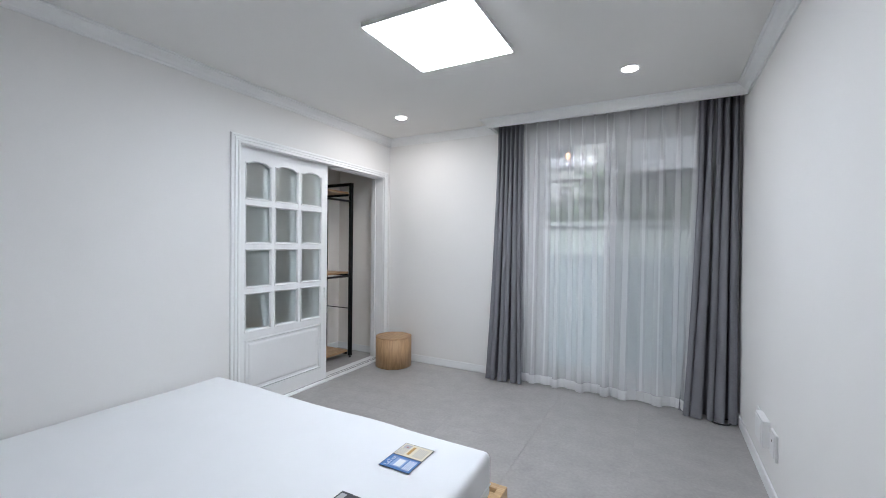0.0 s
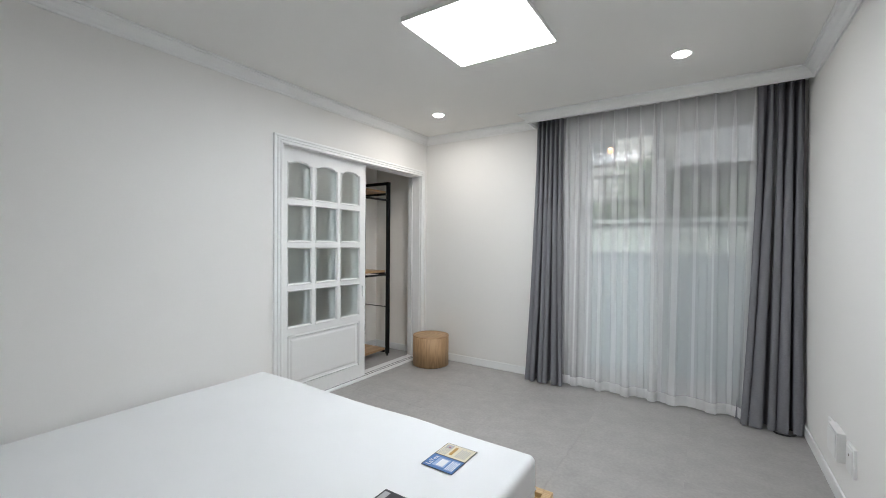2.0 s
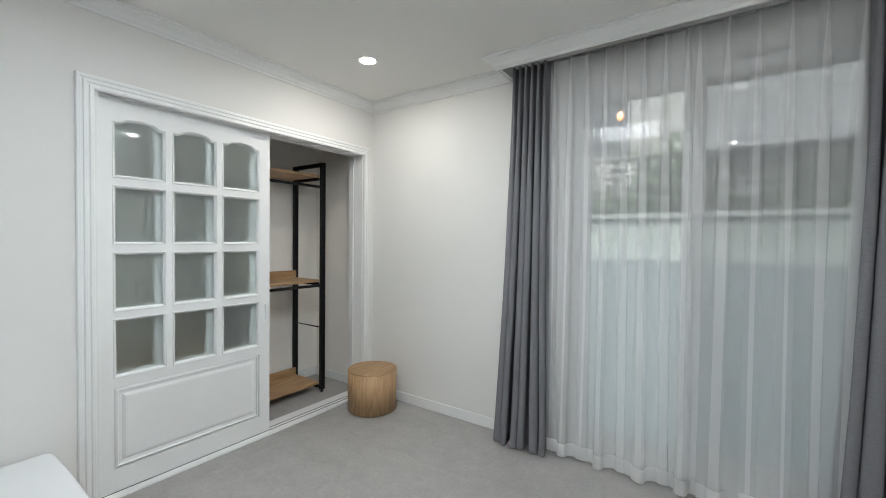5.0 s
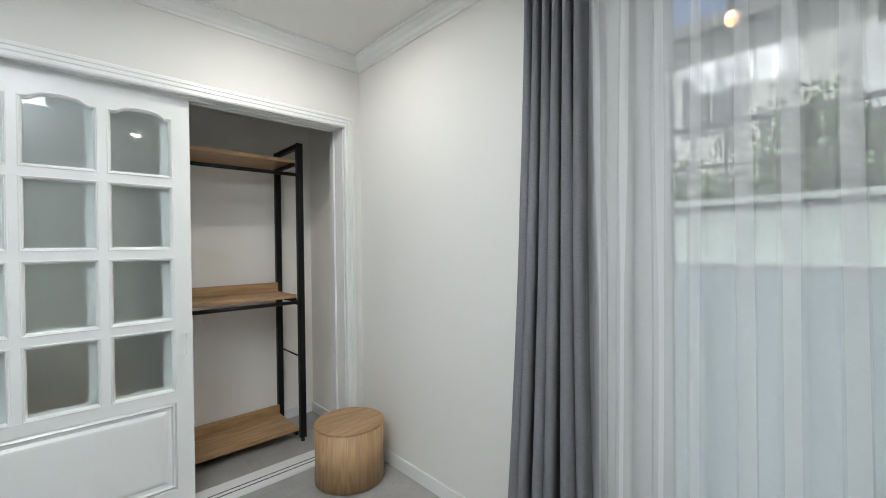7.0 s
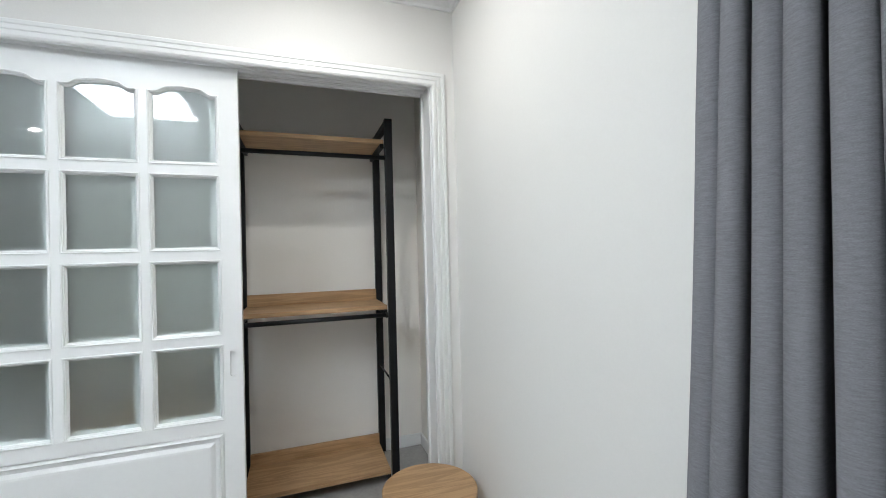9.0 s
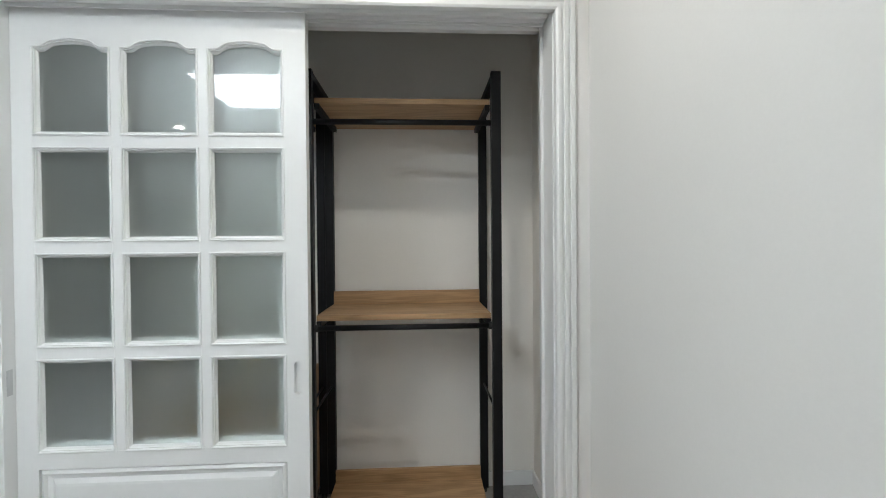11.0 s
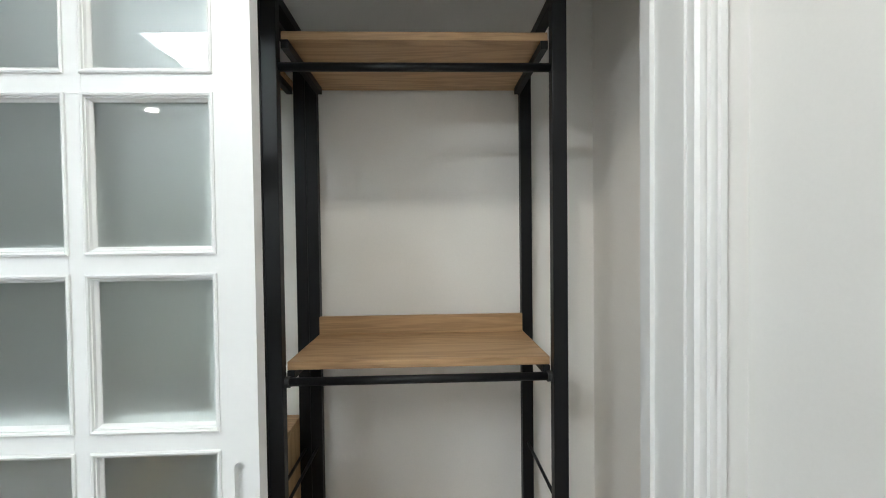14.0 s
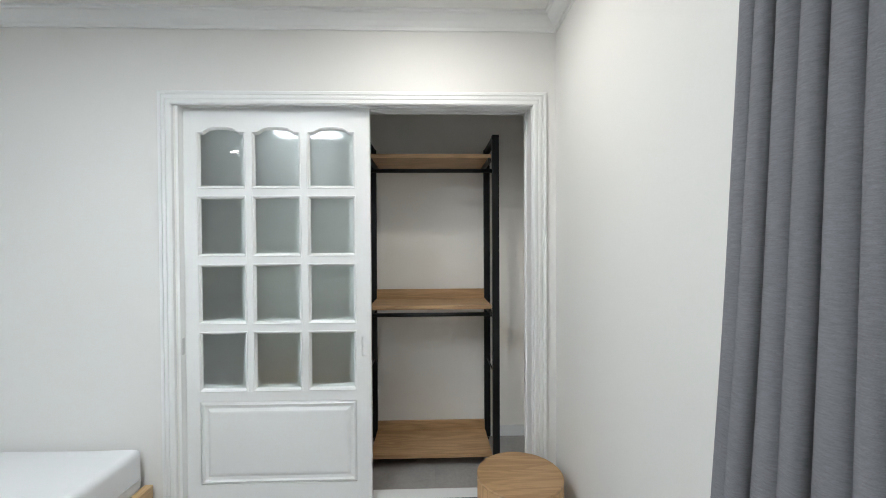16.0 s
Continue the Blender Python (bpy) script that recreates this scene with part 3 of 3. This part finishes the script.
# ---- sockets on the east wall ----
def socket(y0, y1, z0, z1, deep, kind):
    x = XR
    root = boxes("wall_socket", [(x - deep, x, y0, y1, z0, z1)], PLASTIC, None, "", 0.003)
    if kind == "socket":
        for zc in (z0 + 0.033, z1 - 0.033):
            bm = bmesh.new()
            tube(bm, (x - deep - 0.0012, (y0 + y1) / 2, zc), (x - deep + 0.001, (y0 + y1) / 2, zc), 0.020, 28)
            part("outlet", bm, CARD_WHITE, root)
            for dy in (-0.009, 0.009):
                bm = bmesh.new()
                tube(bm, (x - deep - 0.0018, (y0 + y1) / 2 + dy, zc), (x - deep, (y0 + y1) / 2 + dy, zc), 0.0028, 10)
                part("pin_hole", bm, SLOT, root)
    else:
        boxes("cover", [(x - deep - 0.004, x - deep - 0.0002, y0 + 0.014, y1 - 0.014, z0 + 0.012, z1 - 0.012)], PLASTIC, root, "", 0.0015)
        if deep < 0.02:
            bm = bmesh.new()
            tube(bm, (x - deep - 0.0048, (y0 + y1) / 2, z0 + 0.085), (x - deep - 0.003, (y0 + y1) / 2, z0 + 0.085), 0.006, 12)
            part("jack", bm, SLOT, root, "small dark round jack")
    return root

tagged(socket(2.585, 2.695, 0.225, 0.350, 0.010, "socket"), "white double socket plate on the wall", "socket", "wall sockets")
tagged(socket(2.395, 2.570, 0.225, 0.365, 0.034, "cover"), "deep white box socket with a flap on the wall", "socket", "wall sockets")
tagged(socket(2.225, 2.340, 0.230, 0.360, 0.012, "cover"), "white socket plate with a raised cover", "socket", "wall sockets")


# ---- curtains ----
def curtain(name, x0t, x1t, x0b, x1b, yc, zt, zb, folds, amp_t, amp_b, material, sharp=1.0, seed=0, hem=0.0, hem_mat=None, thick=0.0, bulge=0.0, omega=0.12, alt=0.0, tucks=0.0, reach=1.0, merge=0.0, flare=1.0):
    rnd = random.Random(seed)
    phase = [rnd.uniform(-0.35, 0.35) for _ in range(folds + 2)]
    size = [rnd.uniform(0.65, 1.25) * (1 + alt * (-1) ** k) for k in range(folds + 2)]
    nu, nv = folds * 18, 44

    def phase_at(u):
        w = u * folds
        k, f = min(int(w), folds), w - int(w)
        s = f * f * (3 - 2 * f)
        return phase[k] * (1 - s) + phase[k + 1] * s

    def place(u, v, push=0.0):
        """u across, v from top (0) to bottom (1)."""
        w = u * folds
        k = min(int(w), folds)
        f = w - int(w)
        s = f * f * (3 - 2 * f)
        ph = phase[k] * (1 - s) + phase[k + 1] * s
        am = size[k] * (1 - s) + size[k + 1] * s
        c = -math.cos(2 * math.pi * (w + ph * v * math.sin(math.pi * u)))
        p = sharp + (1 - sharp) * min(1, v * 3.0)
        ridge = (0.5 + 0.5 * c) ** p * 2 - 1
        low = merge * min(1, max(0, v - 0.12) * 2.2)      # pairs of pleats run together lower down
        ridge = (1 - low) * ridge + low * 1.25 * math.cos(math.pi * (w + 0.5 + ph * v))
        a = (amp_t + (amp_b - amp_t) * min(1, v * 1.6)) * (1 + (am - 1) * min(1, 0.35 + v))
        drift = 0.010 * noise.noise(Vector((u * 4 + seed, v * 2.2, seed)))
        lean = 0.006 * math.sin(2 * math.pi * (w * 0.5 + ph)) * v
        low_x = v ** flare
        x = (x0t + (x1t - x0t) * u) * (1 - low_x) + (x0b + (x1b - x0b) * u) * low_x + lean * 1.5 + omega * (x1b - x0b) / folds * math.sin(4 * math.pi * (w + ph * v * math.sin(math.pi * u))) * min(1, v * 2.5)
        y = yc - a * ridge + drift * v - bulge * v * v + push
        z = zt + (zb - zt) * v + (0.006 * ridge * v ** 8 if hem == 0 else 0)
        return (x, y, z)

    def sheet(v0, v1, rows, material, part_name, parent, push=0.0):
        bm = bmesh.new()
        g = [[bm.verts.new(place(i / nu, v0 + (v1 - v0) * j / rows, push)) for i in range(nu + 1)] for j in range(rows + 1)]
        for j in range(rows):
            for i in range(nu):
                bm.faces.new((g[j][i], g[j + 1][i], g[j + 1][i + 1], g[j][i + 1]))
        ob = part(part_name, bm, material, parent, smooth=True)
        if thick:
            mod = ob.modifiers.new("cloth", "SOLIDIFY")
            mod.thickness, mod.offset, mod.use_rim = thick, 0, False
        return ob

    vh = 1 - hem / (zt - zb)
    root = sheet(0, vh, nv, material, name, None)
    if hem:
        sheet(vh, 1, 4, hem_mat, "hem", root, 0.0 if thick else -0.001)
        sheet(0.0, 0.036, 3, hem_mat, "heading_tape", root, 0.0015)
    if tucks:
        # the pinched tuck of each pleat, which runs on down as a doubled fold
        for k in range(folds):
            bm = bmesh.new()
            rows = []
            wide, slack = rnd.uniform(0.35, 1.45) * reach, rnd.uniform(0.15, 1.1)
            for j in range(45):
                v = vh * j / 44
                u = (k + 0.5) / folds
                for _ in range(4):
                    u = (k + 0.5 - phase_at(u) * v * math.sin(math.pi * u)) / folds
                half = (0.05 + 0.09 * min(1, abs(v - 0.035) * 12) + 0.08 * wide * min(1, max(0, v - 0.03) * 3)) / folds * tucks * (1 + (slack - 1) * min(1, max(0, v - 0.12) * 2.5))
                rows.append([bm.verts.new(place(min(1, max(0, u + half * q)), v, -0.0022 - 0.004 * (1 - abs(q)) * max(0, 1 - 9 * abs(v - 0.03)))) for q in (-1, -0.5, 0, 0.5, 1)])
            for a, b in zip(rows, rows[1:]):
                for i in range(4):
                    bm.faces.new((a[i], b[i], b[i + 1], a[i + 1]))
            part("pleat", bm, PLEAT, root, smooth=True)
    return root

tagged(curtain("drape", -0.766, -0.520, -0.832, -0.465, 3.414, 2.405, 0.012, 6, 0.030, 0.048, DRAPE, 0.8, 3, 0.09, DRAPE, thick=0.002, bulge=0.08, omega=0.22, alt=0.25, flare=2.0), "gathered grey woven drape beside the window", "curtain", "drapes")
tagged(curtain("drape", 0.870, 1.128, 0.778, 1.134, 3.400, 2.405, 0.010, 5, 0.034, 0.056, DRAPE, 0.75, 8, 0.09, DRAPE, thick=0.002, bulge=0.10, omega=0.2, alt=0.35, flare=1.7), "gathered grey woven drape flaring towards the floor", "curtain", "drapes")
tagged(curtain("sheer_curtain", -0.540, 0.262, -0.530, 0.285, 3.432, 2.405, 0.018, 8, 0.014, 0.034, SHEER, 6.0, 11, 0.075, HEM, bulge=0.06, omega=0.08, alt=0.25, tucks=0.62, reach=1.0, merge=0.55), "white pinch-pleated sheer curtain before the window", "curtain", "sheer curtains")
tagged(curtain("sheer_curtain", 0.205, 1.040, 0.205, 1.020, 3.426, 2.405, 0.018, 7, 0.014, 0.036, SHEER, 6.0, 21, 0.075, HEM, bulge=0.06, omega=0.08, alt=0.5, tucks=0.62, reach=0.7, merge=0.75), "white pinch-pleated sheer curtain before the window", "curtain", "sheer curtains")
bm = bmesh.new()
box(bm, PX + 0.03, XR - 0.01, 3.399, 3.412, H - 0.022, H)
tagged(part("curtain_track", bm, ALU), "slim aluminium curtain track under the ceiling", "curtain track")
bm = bmesh.new()
box(bm, PX + 0.03, XR - 0.01, 3.425, 3.438, H - 0.022, H)
tagged(part("curtain_track", bm, ALU), "slim aluminium curtain track under the ceiling", "curtain track")


# black cable tucked under the drape
def cable():
    cu = bpy.data.curves.new("cable", "CURVE")
    cu.dimensions, cu.bevel_depth, cu.bevel_resolution = "3D", 0.006, 3
    sp = cu.splines.new("NURBS")
    pts = [(1.128, 3.36, 0.10), (1.125, 3.32, 0.03), (1.10, 3.24, 0.007), (1.02, 3.215, 0.007), (0.96, 3.25, 0.007), (1.00, 3.33, 0.007), (1.09, 3.35, 0.007)]
    sp.points.add(len(pts) - 1)
    for p, q in zip(sp.points, pts):
        p.co = (*q, 1)
    sp.use_endpoint_u = True
    tmp = bpy.data.objects.new("cable", cu)
    scene.collection.objects.link(tmp)
    bpy.context.view_layer.update()
    me = bpy.data.meshes.new_from_object(tmp.evaluated_get(bpy.context.evaluated_depsgraph_get()))
    bpy.data.objects.remove(tmp)
    me.materials.clear()
    me.materials.append(RUBBER)
    return tagged(new("cable", me), "black cable lying on the floor under the drape", "cable")

cable()

# ---- balcony window ----
def balcony_window():
    y0, y1 = YW + 0.05, YW + 0.16
    t = 0.05
    root = boxes("window_1", [(WX0, WX0 + t, y0, y1, WZ0, WZ1), (WX1 - t, WX1, y0, y1, WZ0, WZ1), (WX0 + t, WX1 - t, y0, y1, WZ1 - t, WZ1), (WX0 + t, WX1 - t, y0, y1, WZ0, WZ0 + 0.045)], VINYL, None, "", 0.003)
    tagged(root, "white vinyl sliding balcony window with a frosted lower half", "window", kind="structure")
    for k, (a, b) in enumerate(((WX0 + t, 0.255), (0.235, WX1 - t))):
        ya = y0 + 0.012 + 0.045 * k
        yb = ya + 0.038
        s = 0.062
        za, zb = WZ0 + 0.047, WZ1 - t - 0.002
        sash = boxes("sash", [(a, a + s, ya, yb, za, zb), (b - s, b, ya, yb, za, zb), (a + s, b - s, ya, yb, zb - s, zb), (a + s, b - s, ya, yb, za, za + 0.085)], VINYL, root, "", 0.003)
        yc = (ya + yb) / 2
        p1 = boxes("upper_pane", [(a + s - 0.004, b - s + 0.004, yc - 0.003, yc + 0.003, 1.195, zb - s + 0.004)], CLEAR, sash)
        p2 = boxes("lower_pane", [(a + s - 0.004, b - s + 0.004, yc - 0.003, yc + 0.003, za + 0.081, 1.185)], FILM, sash, "frosted lower pane")
        # white strip added for the bright line along the frosted pane's top edge
        boxes("film_edge_line", [(a + s, b - s, yc - 0.006, yc + 0.006, 1.185, 1.195)], VINYL, sash)
        for p in (p1, p2):
            p.visible_shadow = False
        if k:
            # assumed screen, added to make the right half of the window greyer
            boxes("dimming_screen", [(a + 0.02, b - 0.01, yb + 0.004, yb + 0.006, za + 0.02, zb - 0.02)], MESH, sash, "assumed fine grey screen that dims the right sash")

balcony_window()

# ---- outside the window ----
CONCRETE = mat("grey_concrete", (0.48, 0.49, 0.49), 0.85, var=0.18, scale=2.5, fine=60, bump=0.3)
DARKWALL = mat("grey_brick_facade", (0.22, 0.235, 0.228), 0.8, var=0.3, scale=3, fine=40, bump=0.3)
PALEWALL = mat("pale_wall", (0.24, 0.285, 0.27), 0.8, var=0.10, scale=2, fine=50, bump=0.2)
PALETILE = mat("pale_roof_tile", (0.17, 0.185, 0.19), 0.6, var=0.45, scale=6, fine=50, bump=0.3)
TILE = mat("grey_roof_tile", (0.22, 0.24, 0.25), 0.6, var=0.2, scale=6, fine=50, bump=0.3)
IRON = mat("dark_wrought_iron", (0.03, 0.032, 0.033), 0.5, var=0.2)
LEAF = mat("green_leaves", (0.07, 0.11, 0.06), 0.6, var=0.5, scale=9, fine=60, bump=0.1)
BARK = mat("brown_bark", (0.12, 0.09, 0.06), 0.9, var=0.3, scale=12, bump=0.5)
BULB = glow("bulb_glow", (1.0, 0.42, 0.13), 1.7)

tagged(boxes("ground", [(-90, 90, -90, 90, -0.30, -0.125)], CONCRETE), "grey concrete yard behind the house", "ground", kind="structure")


def yard_wall():
    root = boxes("yard_wall", [(-6, 7, 6.2, 6.4, -0.125, 1.57)], PALEWALL, None, "", 0.01)
    boxes("coping", [(-6, 7, 6.15, 6.45, 1.57, 1.63)], PALEWALL, root, "", 0.01)
    return tagged(root, "pale rendered yard wall with a concrete coping", "wall")

yard_wall()


def fence():
    root = boxes("iron_fence", [(-6, 7, 6.28, 6.32, 2.27, 2.31)], IRON)
    boxes("rail", [(-6, 7, 6.28, 6.32, 1.92, 1.945)], IRON, root)
    for i in range(53):
        x = -6 + i * 0.25
        boxes("bar", [(x, x + 0.018, 6.291, 6.309, 1.63, 2.27)], IRON, root)
    for i in range(26):
        bm = bmesh.new()
        cx, cz = -5.75 + i * 0.5, 2.10
        pts = []
        for k in range(40):
            t = k / 39
            r = 0.10 * (1 - 0.8 * t)
            a = 4.6 * math.pi * t
            pts.append(Vector((cx + 0.01 + r * math.cos(a), 6.30, cz + r * math.sin(a))))
        for p, q in zip(pts, pts[1:]):
            tube(bm, p, q, 0.008, 5)
        part("scroll", bm, IRON, root)
    return tagged(root, "dark wrought-iron fence with scrolls on the yard wall", "fence")

fence()


def house(x0, x1, y0, y1, h, wall_mat, roof_mat, rise, label):
    root = empty("house", (x0 + x1) / 2, (y0 + y1) / 2, -0.1)
    got = [boxes("wall", [(x0, x1, y0, y1, -0.1, h)], wall_mat)]
    bm = bmesh.new()
    ym, top = (y0 + y1) / 2, h + rise
    a = [bm.verts.new(p) for p in ((x0 - 0.3, y0 - 0.4, h - 0.05), (x1 + 0.3, y0 - 0.4, h - 0.05), (x1 + 0.3, y1 + 0.4, h - 0.05), (x0 - 0.3, y1 + 0.4, h - 0.05), (x0 - 0.3, ym, top), (x1 + 0.3, ym, top))]
    for f in ((0, 1, 5, 4), (2, 3, 4, 5), (0, 4, 3), (1, 2, 5), (3, 2, 1, 0)):
        bm.faces.new([a[i] for i in f])
    got.append(part("roof", bm, roof_mat))
    n = int((x1 - x0) / 1.9)
    for lv in range(max(1, int(h / 2.6))):
        for i in range(n):
            wx = x0 + 0.7 + i * 1.9
            wz = 0.9 + lv * 2.6
            w = boxes("window", [(wx - 0.05, wx + 1.05, y0 - 0.06, y0 - 0.001, wz - 0.05, wz + 1.25)], TILE)
            boxes("pane", [(wx, wx + 0.48, y0 - 0.075, y0 - 0.061, wz, wz + 1.2)], CLEARDARK, w)
            boxes("pane", [(wx + 0.52, wx + 1.0, y0 - 0.075, y0 - 0.061, wz, wz + 1.2)], CLEARDARK, w)
            got.append(w)
    adopt(root, got)
    return tagged(root, label, "house")

CLEARDARK = mat("dark_window_glass", (0.05, 0.06, 0.065), 0.08, var=0.1, bump=0.0)
house(-9.0, 0.15, 11.5, 17.0, 5.4, DARKWALL, TILE, 1.3, "grey brick neighbour house with a grey tiled roof")
house(0.3, 9.0, 9.6, 15.0, 2.9, DARKWALL, PALETILE, 2.4, "low grey neighbour house with a pale tiled roof")


def tree(x, y, h, seed):
    rnd = random.Random(seed)
    root = empty("tree", x, y, -0.1)
    bm = bmesh.new()
    bmesh.ops.create_cone(bm, cap_ends=True, segments=10, radius1=0.09, radius2=0.04, depth=h * 0.6, matrix=pose(x, y, -0.1 + h * 0.3))
    for k in range(6):
        a = rnd.uniform(0, 6.28)
        z = h * rnd.uniform(0.35, 0.6)
        tube(bm, (x, y, z), (x + 0.7 * math.cos(a), y + 0.7 * math.sin(a), z + rnd.uniform(0.4, 0.9)), 0.02, 6)
    trunk = part("trunk", bm, BARK)
    vs, fs = [], []
    for k in range(2600):
        d = Vector((rnd.gauss(0, 1), rnd.gauss(0, 1), rnd.gauss(0, 1))).normalized() * rnd.uniform(0.3, 1.0)
        n = 0.75 + 0.5 * noise.noise(d * 2.5 + Vector((seed, 0, 0)))
        c = Vector((x, y, h * 0.72)) + Vector((d.x * 1.0, d.y * 1.0, d.z * h * 0.33)) * n
        r = Euler((rnd.uniform(0, 6), rnd.uniform(0, 6), rnd.uniform(0, 6))).to_matrix()
        i = len(vs)
        for q in ((-0.05, 0, 0), (0, -0.022, 0.004), (0.05, 0, 0), (0, 0.022, 0.004)):
            vs.append(c + r @ Vector(q))
        fs.append((i, i + 1, i + 2, i + 3))
    me = bpy.data.meshes.new("crown")
    me.from_pydata(vs, [], fs)
    me.materials.append(LEAF)
    adopt(root, [trunk, new("crown", me)])
    return tagged(root, "small green leafy tree behind the yard wall", "tree", "yard trees")

for k in range(9):
    tree(-3.4 + 0.78 * k, 7.3 + 0.25 * (k % 3), (2.9, 2.2, 2.5, 2.1)[k % 4], 4 + k)


def lantern():
    x, y, z = -0.274, 4.247, 2.239
    root = empty("hanging_lamp", x, y, 2.79)
    bm = bmesh.new()
    bmesh.ops.create_uvsphere(bm, u_segments=16, v_segments=10, radius=0.028, matrix=Matrix.Translation((x, y, z)) @ Matrix.Diagonal((1, 1, 1.25, 1)))
    b = part("bulb", bm, BULB, smooth=True)
    bm = bmesh.new()
    tube(bm, (x, y, z + 0.036), (x, y, z + 0.085), 0.018)
    socket_part = part("socket", bm, IRON)
    bm = bmesh.new()
    tube(bm, (x, y, z + 0.085), (x, y, 2.79), 0.004)
    adopt(root, [b, socket_part, part("cord", bm, IRON)])
    tagged(root, "warm glowing bulb hanging from the pergola beam", "lamp")

lantern()
porch = boxes("pergola", [(-2.6, 2.4, 4.217, 4.277, 2.79, 2.85)], IRON, None, "", 0.005)
for px in (-2.5, 2.3):
    boxes("post", [(px - 0.03, px + 0.03, 5.3, 5.36, -0.125, 2.79)], IRON, porch)
    boxes("rafter", [(px - 0.025, px + 0.025, 4.277, 5.40, 2.791, 2.849)], IRON, porch)
boxes("beam", [(-2.47, 2.27, 5.3, 5.36, 2.70, 2.79)], IRON, porch)
tagged(porch, "slim dark pergola frame over the yard", "pergola")

# unseen eave, added to keep sky light off the window
tagged(boxes("eave", [(-3.0, 3.0, YW + 0.25, 3.93, 2.46, 2.54), (-3.0, 3.0, 3.93, 3.98, 2.44, 2.58)], DARKWALL, None, "", 0.006), "added unseen eave that shades the window from above", "eave", kind="structure")

# ---- floor tiles ----
TS = 0.605
bm = bmesh.new()
box(bm, -TS / 2 + 0.0004, TS / 2 - 0.0004, -TS / 2 + 0.0004, TS / 2 - 0.0004, -0.003, 0.0)
tmp = part("tile", bm, FLOOR, floor)
tile_mesh = tmp.data
nodes = FLOOR.node_tree
info = nodes.nodes.new("ShaderNodeObjectInfo")
shift = nodes.nodes.new("ShaderNodeVectorMath")
shift.operation = "SCALE"
shift.inputs[0].default_value = (31.0, 17.0, 9.0)
nodes.links.new(info.outputs["Random"], shift.inputs["Scale"])
mapping = next(n for n in nodes.nodes if n.type == "MAPPING")
nodes.links.new(shift.outputs[0], mapping.inputs["Location"])
edge_mesh = tile_mesh.copy()      # the last row along the wall is cut a little wider
for v in edge_mesh.vertices:
    if v.co.x > 0:
        v.co.x += 0.04
first = True
for i in range(-5, 2):
    for j in range(-5, 3):
        x, y = 0.1975 + i * TS, 3.16 + j * TS
        if x + TS / 2 < CX - 0.1 or x - TS / 2 > XR or y + TS / 2 < YB:
            continue
        ob = tmp if first else new("tile", edge_mesh if x > 0.7 else tile_mesh)
        first = False
        ob.parent = floor
        ob.location = (x, y, 0)
